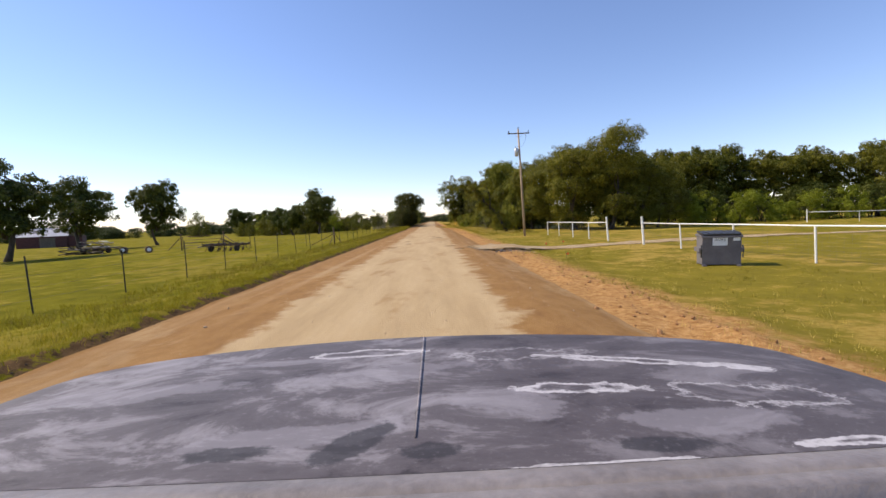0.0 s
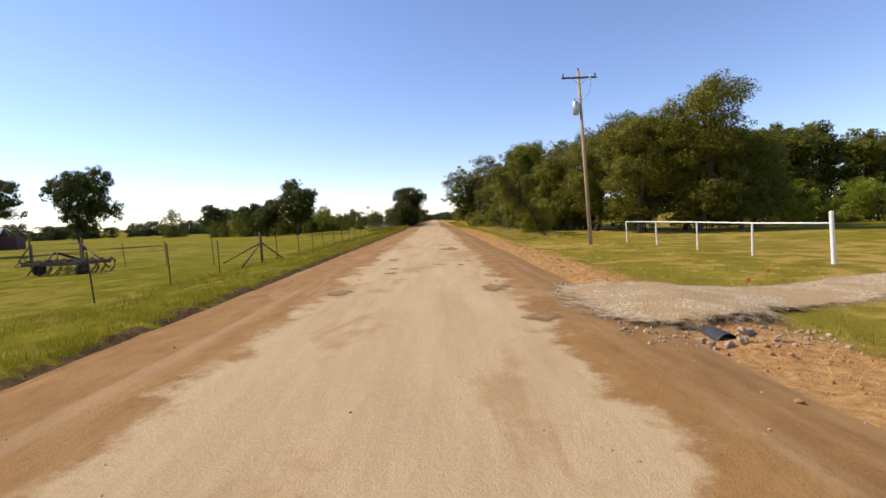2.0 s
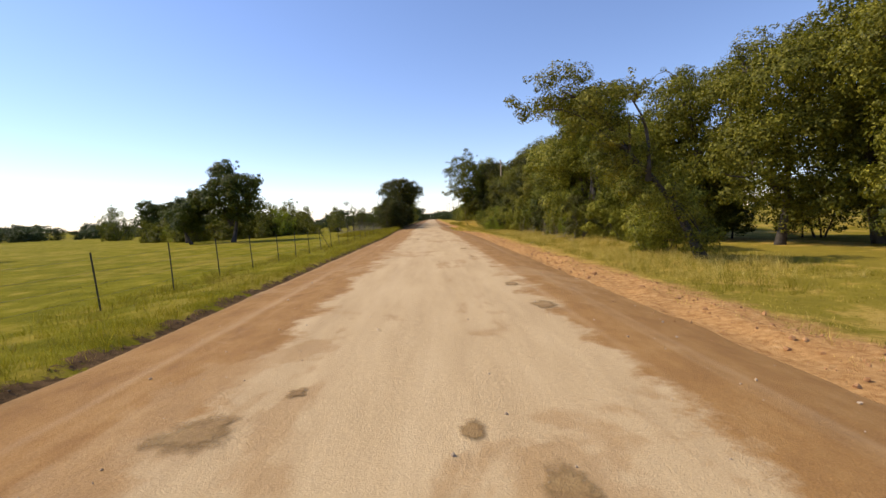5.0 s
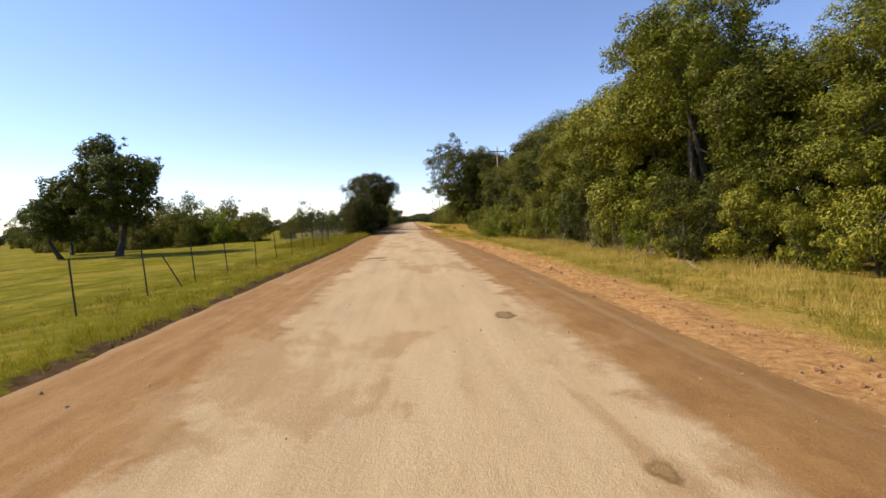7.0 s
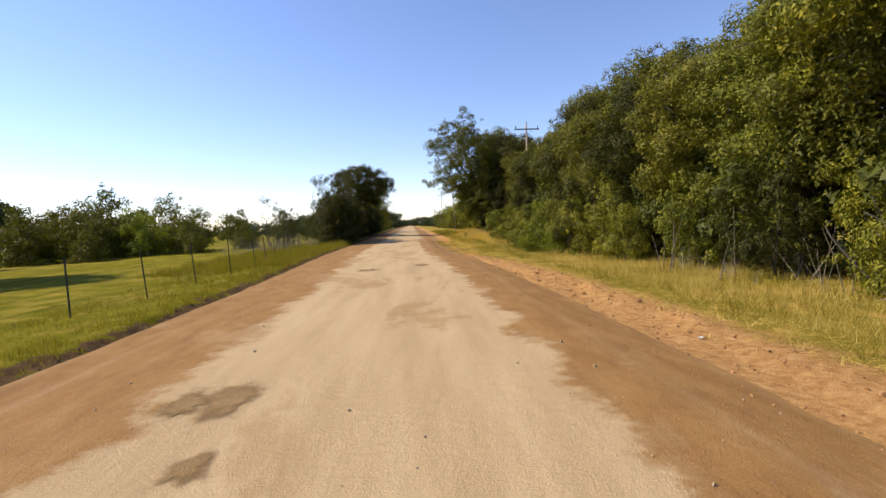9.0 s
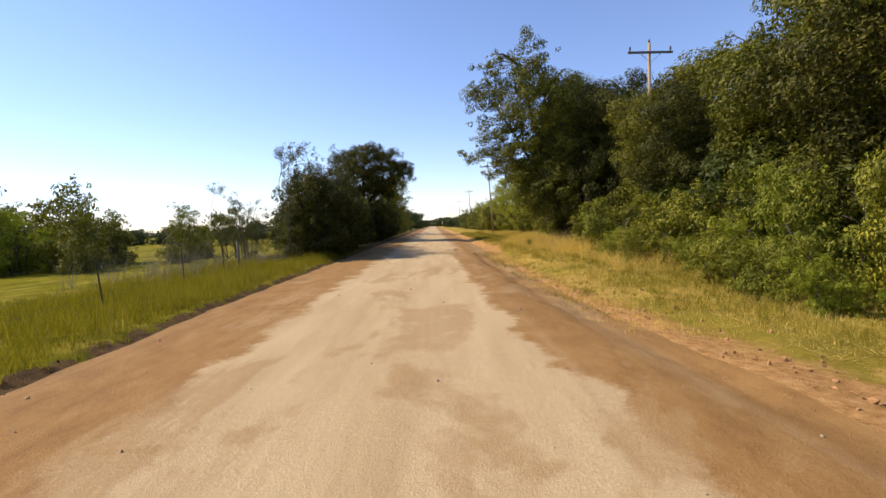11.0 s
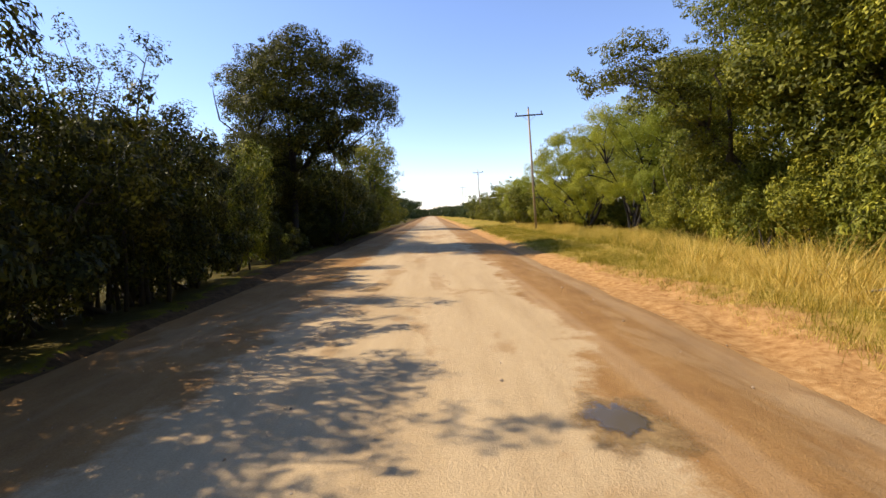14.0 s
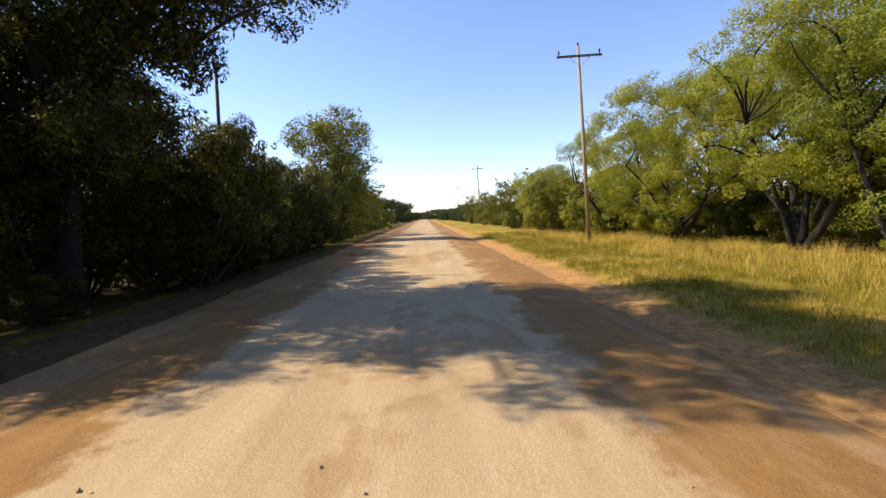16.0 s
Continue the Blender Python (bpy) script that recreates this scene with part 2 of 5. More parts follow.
def worn_material():
    m = Mat("worn_earth", 0.95)
    grit = m.noise(48, 4, 0.7)
    c = m.ramp(m.noise(2.6, 6, 0.7), [(0.3, (0.165, 0.085, 0.023)), (0.5, (0.237, 0.134, 0.041)), (0.72, (0.322, 0.210, 0.080))])
    c = m.mix(0.3, c, m.ramp(grit, [(0.3, (0.125, 0.072, 0.026)), (0.7, (0.358, 0.251, 0.117))]))
    m.colour(c)
    m.bump(m.math("ADD", grit, m.noise(7, 5, 0.7)), 0.6, 0.03)
    return ragged(m, 0.32, 0.95)


GRAVEL, WORN_EARTH = gravel_material(), worn_material()


# ---- building ----
def mesh_object(name, verts, faces, material, parent=None, label="", smooth=False):
    me = bpy.data.meshes.new(name)
    me.from_pydata([tuple(v) for v in verts], [], faces)
    me.materials.append(material)
    if smooth:
        me.shade_smooth()
    ob = new(name, me)
    if parent:
        ob.parent = parent
    return tagged(ob, label)


def part(name, bm, material, parent=None, label="", smooth=False):
    bmesh.ops.recalc_face_normals(bm, faces=bm.faces)
    me = bpy.data.meshes.new(name)
    bm.to_mesh(me)
    bm.free()
    me.materials.append(material)
    if smooth:
        me.shade_smooth()
    ob = new(name, me)
    if parent:
        ob.parent = parent
    return tagged(ob, label)


def thing(name, at, label, category, group="", turn=0.0, kind=""):
    ob = new(name)
    ob.matrix_world = pose(*at, 0, 0, turn)
    return tagged(ob, label, category, group, kind)


def box(bm, centre, size, turn=(0, 0, 0), bevel=0.0):
    m = pose(*centre, *turn) @ Matrix.Diagonal((*size, 1))
    vs = bmesh.ops.create_cube(bm, size=1, matrix=m)["verts"]
    if bevel:
        es = list({e for v in vs for e in v.link_edges})
        bmesh.ops.bevel(bm, geom=es, offset=bevel, segments=2, affect="EDGES", profile=0.6)


def tube(bm, points, radii, sides=6, caps=True):
    """A tapered tube through points."""
    rings = []
    for i, p in enumerate(points):
        p = Vector(p)
        d = Vector(points[min(i + 1, len(points) - 1)]) - Vector(points[max(i - 1, 0)])
        q = d.to_track_quat("Z", "Y")
        r = radii[i] if isinstance(radii, (list, tuple)) else radii
        rings.append([bm.verts.new(p + q @ Vector((r * math.cos(2 * math.pi * k / sides), r * math.sin(2 * math.pi * k / sides), 0))) for k in range(sides)])
    for a, b in zip(rings, rings[1:]):
        for k in range(sides):
            bm.faces.new((a[k], a[(k + 1) % sides], b[(k + 1) % sides], b[k]))
    if caps:
        bm.faces.new(rings[0][::-1])
        bm.faces.new(rings[-1])


def new_bm():
    return bmesh.new()


# ---- the ground ----
def swing(y):
    """Where the road's line lies across."""
    u = min(max((y - 92) / 25, 0), 1)
    return -0.6 * u * u * (3 - 2 * u)


def ease(a, b, v):
    u = min(max((v - a) / (b - a), 0.0), 1.0)
    return u * u * (3 - 2 * u)


def height(s, y):
    """The ground over the place s across (from the road's line) and y along."""
    z = 0.0
    n = noise.noise((s * 0.9, y * 0.9, 1.7))
    if s < 0:
        lip = -5.75 + 0.22 * noise.noise((0.0, y * 0.7, 4.0)) + 0.12 * noise.noise((0.0, y * 2.3, 9.0))
        z -= 0.05 * ease(-3.2, -5.2, s)
        z += 0.11 * ease(lip + 0.16, lip - 0.14, s)
        z -= 0.20 * ease(-6.6, -9.5, s)
        z -= 0.020 * max(0.0, min(-s - 10, 60))
    else:
        w = 1 - 0.45 * ease(100, 118, y) * ease(139, 130, y)
        z -= 0.26 * ease(1.8, 4.6 * w, s)
        z += 0.12 * ease(3.4 * w, 4.2 * w, s) * ease(5.6 * w, 4.7 * w, s) * (0.5 + noise.noise((s, y * 0.8, 3.3)))
        z -= 0.10 * ease(5.0, 7.0, s)
        bank = ease(3.0 * w, 3.7 * w, s) * ease(6.2, 5.2, s)
        z += bank * (0.07 * noise.noise((s * 2.0, y * 1.3, 6.1)) + 0.035 * noise.noise((s * 5.0, y * 3.4, 2.6)))
        z += 0.35 * ease(110, 125, y) * ease(3.5, 6.5, s)
        z -= 0.006 * max(0.0, min(s - 16, 60))
    soft = ease(2.0, 6.5, abs(s + 0.9))
    z += n * (0.008 + 0.035 * soft) + 0.012 * soft * noise.noise((s * 4, y * 4, 8.8))
    far = ease(10, 30, abs(s))
    z += 0.22 * far * noise.noise((s * 0.06, y * 0.06, 2.2))
    return z


def lie(x, y):
    """The height of the ground at a place of the plan."""
    return height(x - swing(y), y)


def spread(stops):
    out = []
    for a, b, step in stops:
        k = max(1, round((b - a) / step))
        out += [a + (b - a) * i / k for i in range(k)]
    return out + [stops[-1][1]]


ACROSS = spread([(-2600, -600, 400), (-600, -120, 60), (-120, -40, 8), (-40, -14, 1.3), (-14, -6.8, 0.3), (-6.8, -4.8, 0.11), (-4.8, 2.0, 0.34), (2.0, 6.4, 0.2), (6.4, 16, 0.5), (16, 45, 2.4), (45, 125, 8), (125, 605, 60), (605, 2605, 400)])
ALONG = spread([(-2600, -300, 300), (-300, -20, 20), (-20, 200, 0.42), (200, 300, 2.5), (300, 800, 50), (800, 3600, 400)])


def sheet(name, lo, hi, material, label, category):
    cols = [s for s in ACROSS if lo - 1e-6 <= s <= hi + 1e-6]
    verts = [(s + swing(y), y, height(s, y)) for y in ALONG for s in cols]
    n = len(cols)
    faces = [(r * n + c, r * n + c + 1, (r + 1) * n + c + 1, (r + 1) * n + c) for r in range(len(ALONG) - 1) for c in range(n - 1)]
    return verts, faces, cols


def lay(name, spans, material, label, category):
    verts, faces, across = [], [], []
    for lo, hi in spans:
        v, f, cols = sheet(name, lo, hi, material, label, category)
        k = len(verts)
        verts += v
        faces += [tuple(i + k for i in q) for q in f]
        across += [s * (1 + 0.42 * ease(100, 118, y) * ease(139, 130, y)) if s > 0 else s for y in ALONG for s in cols]
    ob = mesh_object(name, verts, faces, material, None, label, True)
    at = ob.data.attributes.new("across", "FLOAT", "POINT")
    at.data.foreach_set("value", across)
    return tagged(ob, label, category, kind="structure")


LEFT_EDGE = min(ACROSS, key=lambda s: abs(s + 5.55))
RIGHT_EDGE = min(ACROSS, key=lambda s: abs(s - 3.4))
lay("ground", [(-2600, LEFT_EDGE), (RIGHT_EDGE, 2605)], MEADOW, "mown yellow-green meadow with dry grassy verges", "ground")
lay("road", [(LEFT_EDGE, RIGHT_EDGE)], DIRT, "pale packed dirt road with red earth shoulders", "road")


def ribbon(name, line, material, label, category, lift=0.025):
    """A strip with ragged edges laid on the ground; line: x, y, width."""
    verts, faces, k = [], [], 15
    pts = []
    for (x0, y0, w0), (x1, y1, w1) in zip(line, line[1:]):
        n = max(2, int(math.hypot(x1 - x0, y1 - y0) / 0.35))
        pts += [(x0 + (x1 - x0) * i / n, y0 + (y1 - y0) * i / n, w0 + (w1 - w0) * i / n) for i in range(n)]
    for i, (x, y, w) in enumerate(pts):
        a, b = pts[max(i - 2, 0)], pts[min(i + 2, len(pts) - 1)]
        dx, dy = b[0] - a[0], b[1] - a[1]
        q = math.hypot(dx, dy)
        for j in range(k):
            u = j / (k - 1) - 0.5
            e = w * u * (1 + 0.3 * noise.noise((x * 0.5, y * 0.5, 5.0 if u > 0 else 7.0)))
            px, py = x - dy / q * e, y + dx / q * e
            verts.append((px, py, lie(px, py) + (lift + 0.15 * ease(2.4, 4.0, px) * ease(8.5, 5.0, px)) * ease(1.0, 0.62, 2 * abs(u)) + 0.012 - 0.03 * (2 * abs(u)) ** 8))
    faces = [(r * k + c, r * k + c + 1, (r + 1) * k + c + 1, (r + 1) * k + c) for r in range(len(pts) - 1) for c in range(k - 1)]
    ob = cover(mesh_object(name, verts, faces, material, None, label, True), [min(1.0, 4.0 * (0.5 - abs(j / (k - 1) - 0.5))) * min(1.0, i / 5) for i in range(len(pts)) for j in range(k)])
    return tagged(ob, label, category, kind="structure")


ribbon("driveway", [(0.9, 28.9, 0.5), (1.9, 28.9, 3.0), (2.9, 28.9, 6.0), (4.0, 29.2, 6.2), (5.7, 30.1, 4.4), (9.3, 31.0, 3.2), (13.8, 32.6, 3.2), (20, 34.4, 3.2), (34, 36, 3.2), (60, 33, 3.0)], GRAVEL, "pale gravel driveway through the white pipe fence", "driveway")


# ---- trees ----
RNG = np.random.default_rng(7)


def leaves(centres, spread_r, each, size, flat=0.7, facing=None, rng=None):
    """Vertices of many small leaf blades round the given centres; facing: the way each clump looks."""
    rng = rng or RNG
    spread_r = np.asarray(spread_r, float)
    count = np.maximum(3, each * (spread_r / spread_r.mean()) ** 2).astype(int)
    c = np.repeat(np.asarray(centres, float), count, 0)
    r = np.repeat(spread_r, count)[:, None]
    d = rng.normal(size=c.shape)
    d /= np.linalg.norm(d, axis=1, keepdims=True)
    p = c + d * r * rng.uniform(0.25, 1.0, (len(c), 1)) ** 0.45 * (1, 1, flat)
    n = rng.normal(size=c.shape) * 0.42 + d * 0.75 + (0, 0, 0.3)
    if facing is not None:
        n += np.repeat(facing, count, 0) * 0.5
    n /= np.linalg.norm(n, axis=1, keepdims=True)
    a = np.cross(n, rng.normal(size=c.shape))
    a /= np.linalg.norm(a, axis=1, keepdims=True)
    b = np.cross(n, a)
    s = size * rng.uniform(0.6, 1.3, (len(c), 1))
    return np.stack([p + a * s * 1.1, p - a * s * 0.7 + b * s * 0.46, p - a * s * 0.7 - b * s * 0.46], 1).reshape(-1, 3)


def leaf_mesh(name, verts, material, k=3):
    n = len(verts) // k
    me = bpy.data.meshes.new(name)
    me.vertices.add(len(verts))
    me.vertices.foreach_set("co", np.asarray(verts, np.float32).ravel())
    me.loops.add(k * n)
    me.loops.foreach_set("vertex_index", np.arange(k * n, dtype=np.int32))
    me.polygons.add(n)
    me.polygons.foreach_set("loop_start", np.arange(0, k * n, k, dtype=np.int32))
    me.update(calc_edges=True)
    me.materials.append(material)
    return me


def crown_points(blobs, per, rng):
    """Domed clumps on the outer skin of overlapping lumps, with small sprays that reach beyond it."""
    at, size = np.array([b[0] for b in blobs]), np.array([b[1] for b in blobs])
    pts, rad, way = [], [], []
    for i, ((x, y, z), (a, b, c)) in enumerate(blobs):
        mean = (a * b * c) ** (1 / 3)
        n = max(5, int(0.36 * per * mean ** 2))
        k = max(3, n // 2)
        d = rng.normal(size=(n + k, 3)) + (0, 0, 0.25)
        d /= np.linalg.norm(d, axis=1, keepdims=True)
        reach = np.concatenate([rng.uniform(0.62, 0.98, n), rng.uniform(1.0, 1.28, k)])
        q = d * reach[:, None] * (a, b, c) + (x, y, z)
        r = mean * np.concatenate([0.42 * rng.uniform(0.55, 1.3, n), 0.17 * rng.uniform(0.6, 1.3, k)])
        others = np.arange(len(blobs)) != i
        deep = (np.linalg.norm((q[:, None] - at[others]) / size[others], axis=2) < 0.8).any(1)
        keep = (q[:, 2] > 0.15) & ~deep
        pts.append(q[keep])
        way.append(d[keep])
        rad.append(r[keep])
    return np.concatenate(pts), np.concatenate(rad), np.concatenate(way)


def bend(a, b, sag, rng, k=5):
    a, b = np.array(a, float), np.array(b, float)
    off = rng.normal(size=3) * sag * np.linalg.norm(b - a)
    return [tuple(a + (b - a) * t + off * math.sin(math.pi * t) + (0, 0, 0.12 * np.linalg.norm(b - a) * math.sin(math.pi * t))) for t in np.linspace(0, 1, k)]


def tree(name, seed, tall, blobs, stems, limbs, per, each, size, leaf, bark, label, category, sag=0.12, flat=0.75, fine=1.0, core=0.088, inner=330):
    """A tree or shrub: stems (from, to, radius), limbs to clumps of the crown, and the crown."""
    rng = np.random.default_rng(seed)
    base = thing(name, (0, -400, 0), label, category)
    pts, rad, way = crown_points(blobs, per, rng)
    bm = new_bm()
    tops = []
    for a, b, r in stems:
        line = bend(a, b, sag, rng, 7)
        tube(bm, line, [r * (1.35 if i == 0 else 1) * (1 - 0.13 * i) for i in range(7)], 8)
        tops += line[3:]
    tops = np.array(tops)
    r0 = max(s[2] for s in stems)
    for q in pts[rng.permutation(len(pts))[:limbs]]:
        low = tops[tops[:, 2] < q[2] + 0.3]
        low = low if len(low) else tops
        a = low[np.argmin(np.linalg.norm(low - q, axis=1) + rng.uniform(0, 1.2, len(low)))]
        r = r0 * rng.uniform(0.16, 0.4)
        tube(bm, bend(a, q, sag, rng), [r, r * 0.8, r * 0.6, r * 0.4, r * 0.15], 5, False)
    part("trunk", bm, bark, base, smooth=True)
    verts = leaves(pts, rad, max(4, round(each * fine * 1.75)), size * 0.95 / fine ** 0.42, flat, way, rng)
    # broad inner leaves that close the crown
    mid = np.array([b[0] for b in blobs])
    verts = np.concatenate([verts, leaves(mid, [0.66 * sum(b[1]) / 3 for b in blobs], inner, 0.7 * core * np.mean([b[1][0] for b in blobs]), flat, None, rng)])
    verts[:, 2] = np.maximum(verts[:, 2], 0.02)
    crown = new("crown", leaf_mesh("crown", verts, leaf))
    crown.parent = base
    return base


def lumps(seed, centre, radii, count, lump):
    """An uneven crown out of overlapping lumps."""
    rng = np.random.default_rng(seed)
    out = []
    for i in range(count):
        d = rng.normal(size=3)
        d /= np.linalg.norm(d)
        q = np.array(centre) + d * np.array(radii) * rng.uniform(0.42, 1.0)
        s = lump * rng.uniform(0.65, 1.3)
        out.append((tuple(q), (s, s * rng.uniform(0.8, 1.2), s * rng.uniform(0.6, 0.95))))
    return out


def oak(seed, label, leaf=None, fine=0.42):
    b = lumps(seed, (0, 0, 5.7), (3.6, 3.6, 2.9), 24, 1.5) + lumps(seed + 70, (0, 0, 3.0), (2.4, 2.4, 0.8), 6, 1.1)
    return tree("oak_tree", seed, 10, b, [((0, 0, -0.2), (0.2, 0.1, 5.5), 0.26), ((0, 0, 2.0), (1.6, 0.4, 6.5), 0.15), ((0, 0, 2.2), (-1.5, -0.5, 6.3), 0.15)], 22, 24, 62, 0.115, leaf or OAK_LEAF, BARK, label, "tree", fine=fine)


def elm(seed, label, leaf=None, fine=1.0, full=18, low=10):
    """A tall tree of the wood's edge, leafy low down on one flank."""
    b = lumps(seed, (0, 0, 7.3), (3.1, 3.1, 4.2), full, 1.6) + lumps(seed + 50, (0, 0, 2.5), (2.7, 2.7, 1.8), low, 1.2)
    return tree("elm_tree", seed, 12, b, [((0, 0, -0.2), (0.4, -0.2, 9.0), 0.24), ((0, 0, 2.5), (-1.8, 0.4, 8.5), 0.14), ((0, 0, 3.0), (1.5, 0.8, 9.5), 0.13)], 18, 26, 58, 0.08, leaf or WOOD_LEAF, BARK, label, "tree", 0.1, fine=fine)


def shrub(seed, label, leaf=None, airy=1.0, fine=0.7, core=0.088, inner=330):
    b = lumps(seed, (0, 0, 1.75), (1.8, 1.8, 1.5), 12, 1.0) + lumps(seed + 3, (0, 0, 0.7), (1.7, 1.7, 0.4), 5, 0.7)
    stems = [((RNG.uniform(-0.5, 0.5), RNG.uniform(-0.5, 0.5), -0.1), (RNG.uniform(-1.5, 1.5), RNG.uniform(-1.5, 1.5), RNG.uniform(1.6, 2.6)), 0.04) for k in range(6)]
    return tree("shrub", seed, 4, b, stems, 8, int(20 * airy), 70, 0.058, leaf or BRUSH_LEAF, BARK, label, "shrub", fine=fine, core=core, inner=inner)


def whip(seed, label):
    """Tall thin upright brush with open tops."""
    rng = np.random.default_rng(seed)
    b, stems = [], []
    for k in range(9):
        x, y, h = rng.uniform(-1.5, 1.5), rng.uniform(-1.5, 1.5), rng.uniform(3.6, 6.2)
        stems.append(((x * 0.6, y * 0.6, -0.1), (x, y, h * 0.9), 0.045))
        for j in range(7):
            z = h * rng.uniform(0.12, 1.0)
            s = 0.8 - 0.43 * z / h * rng.uniform(0.8, 1.15)
            b.append(((x + rng.normal() * 0.25, y + rng.normal() * 0.25, z), (s, s, s * 1.5)))
    return tree("tall_brush", seed, 6, b, stems, 30, 26, 24, 0.046, SHADED_LEAF, BARK, label, "shrub", 0.05, 1.0, 1.0, 0.06, 14)


def mesquite(seed, label):
    b = lumps(seed, (0.2, 0, 6.2), (4.3, 4.1, 2.5), 34, 1.35) + lumps(seed + 9, (0, 0, 3.3), (4.3, 4.0, 1.3), 22, 1.05)
    stems = [((0, 0, -0.2), (-3.4, 0.6, 4.4), 0.17), ((0.1, 0, -0.2), (3.0, -0.8, 4.6), 0.17), ((0.1, 0.2, -0.2), (0.6, 1.8, 5.0), 0.13), ((0.8, 0, 1.2), (4.2, -0.6, 3.2), 0.09), ((-0.6, 0, 1.2), (-4.6, -0.8, 3.4), 0.1), ((0, 0, 0.4), (0.4, -3.4, 4.2), 0.12)]
    return tree("mesquite_tree", seed, 8.5, b, stems, 34, 21, 66, 0.062, MESQUITE_LEAF, DARK_BARK, label, "tree", 0.12, 0.8, 1.3, 0.06, 70)


def dome_tree(seed, label):
    """A broad round crown on a forked trunk, for the large tree of the hedgerow."""
    b = lumps(seed, (0.9, 0, 8.0), (4.3, 4.0, 2.7), 40, 1.3) + lumps(seed + 5, (-0.4, 0.4, 4.6), (3.6, 3.0, 1.6), 16, 1.1)
    stems = [((0, 0, -0.2), (0.2, 0.1, 5.6), 0.22), ((-0.8, 0.4, -0.2), (-2.0, 0.6, 8.8), 0.13), ((0.1, 0, 3.6), (2.8, 0.3, 8.8), 0.15), ((0.2, 0, 4.2), (0.7, -0.8, 9.8), 0.14), ((0, 0, 2.9), (2.9, -0.4, 5.2), 0.08), ((0, 0, 3.8), (-3.2, -0.8, 7.0), 0.11)]
    return tree("hedgerow_tree", seed, 12, b, stems, 40, 38, 60, 0.07, SHADED_LEAF, DARK_BARK, label, "tree", 0.06, fine=1.1, core=0.07, inner=200)


def leaning_tree(seed, label):
    """A crown carried far to one side on a slanting trunk, leafy all along."""
    rng = np.random.default_rng(seed)
    line = [(-0.3, 1.2, 1.1), (-1.1, 1.9, 1.2), (-2.0, 3.0, 1.2), (-3.0, 4.1, 1.15), (-4.2, 5.2, 1.1), (-4.7, 6.5, 1.2), (-3.3, 7.1, 0.95), (-5.9, 7.5, 1.15), (-5.3, 6.0, 1.0), (-7.1, 6.6, 0.75), (-8.1, 6.7, 0.42)]
    b = [((x, rng.uniform(-0.5, 0.5), z), (r, r * 1.15, r * 0.85)) for x, z, r in line]
    stems = [((0, 0, -0.2), (-3.2, 0, 4.6), 0.22), ((-2.9, 0, 4.1), (-5.9, 0.1, 7.2), 0.12), ((-3.0, 0, 4.2), (-7.2, 0, 6.4), 0.05), ((-2.4, 0, 3.4), (-3.2, 0.3, 7.2), 0.1)]
    return tree("elm_tree", seed, 9, b, stems, 22, 34, 58, 0.07, MID_LEAF, BARK, label, "tree", 0.05)


def column_tree(seed, label, leaf=None):
    """A tall upright tree with feathery rising tops."""
    b = lumps(seed, (0, 0, 6.4), (2.2, 2.2, 4.2), 26, 1.1) + lumps(seed + 4, (0, 0, 10.2), (1.6, 1.6, 1.2), 7, 0.7) + lumps(seed + 8, (0, 0, 2.4), (1.9, 1.9, 1.4), 8, 1.0)
    b = [(q, (a, e, c * 1.35)) for q, (a, e, c) in b]
    stems = [((0, 0, -0.2), (0.3, -0.2, 10.0), 0.2), ((0, 0, 2.0), (-1.5, 0.3, 8.8), 0.12), ((0, 0, 2.4), (1.4, 0.6, 9.4), 0.11)]
    return tree("elm_tree", seed, 12, b, stems, 14, 22, 56, 0.072, leaf or MID_LEAF, BARK, label, "tree", 0.04)


DISTANT = []


def place(proto, x, y, s, turn=0.0, tall=1.0, sink=0.05, label="", lean=0.0):
    if proto in far_trees:
        DISTANT.append((far_trees.index(proto), x, y, s, radians(turn), tall))
        return None
    m = Matrix.LocRotScale((x, y, lie(x, y) - sink), Euler((0, radians(lean), radians(turn))), (s, s, s * tall))
    ob = copy_thing(proto, m)
    return tagged(ob, label)


def clear(proto):
    for o in (*proto.children_recursive, proto):
        bpy.data.objects.remove(o)


oaks = [oak(11, "broad dark green oak standing in mown grass"), oak(12, "round-crowned dark oak on the meadow"), oak(13, "spreading oak with dense dark leaves")]
elms = [elm(k, "tall leafy tree at the edge of the wood") for k in (21, 22, 23)]
shrubs = [shrub(31, "dense green roadside shrub"), shrub(32, "rounded bushy thicket shrub"), shrub(33, "low tangled green shrub")]
bright = [shrub(36, "bright yellow-green bush in the meadow", BRIGHT_LEAF, 1.0, 0.5), shrub(37, "light green bush before dark trees", BRIGHT_LEAF, 1.0, 0.5)]
whips = [whip(41, "tall thin brush with open leafy tops"), whip(42, "upright straggly roadside brush")]
mesquites = [mesquite(51, "airy light green mesquite with dark twisted limbs"), mesquite(52, "spreading pale green mesquite over dry grass")]
far_trees = [shrub(61, "hazy distant tree on the horizon", FAR_LEAF, 0.4, 0.17, 0.36, 40), shrub(62, "far green tree beyond the fields", FAR_LEAF, 0.4, 0.17, 0.36, 40)]
# undergrowth shade is put into the colour by using the darker oak leaf
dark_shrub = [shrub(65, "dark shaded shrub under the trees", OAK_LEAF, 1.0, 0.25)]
hedge_shrubs = [shrub(k, "dark dense hedgerow shrub", SHADED_LEAF, 1.0, 1.1, 0.06) for k in (71, 72)]
hedge_elms = [elm(k, "large dark tree over the hedgerow", SHADED_LEAF, 0.85, 22) for k in (73, 74)]
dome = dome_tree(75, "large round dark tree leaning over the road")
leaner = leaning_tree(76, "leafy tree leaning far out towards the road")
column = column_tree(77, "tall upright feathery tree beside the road")
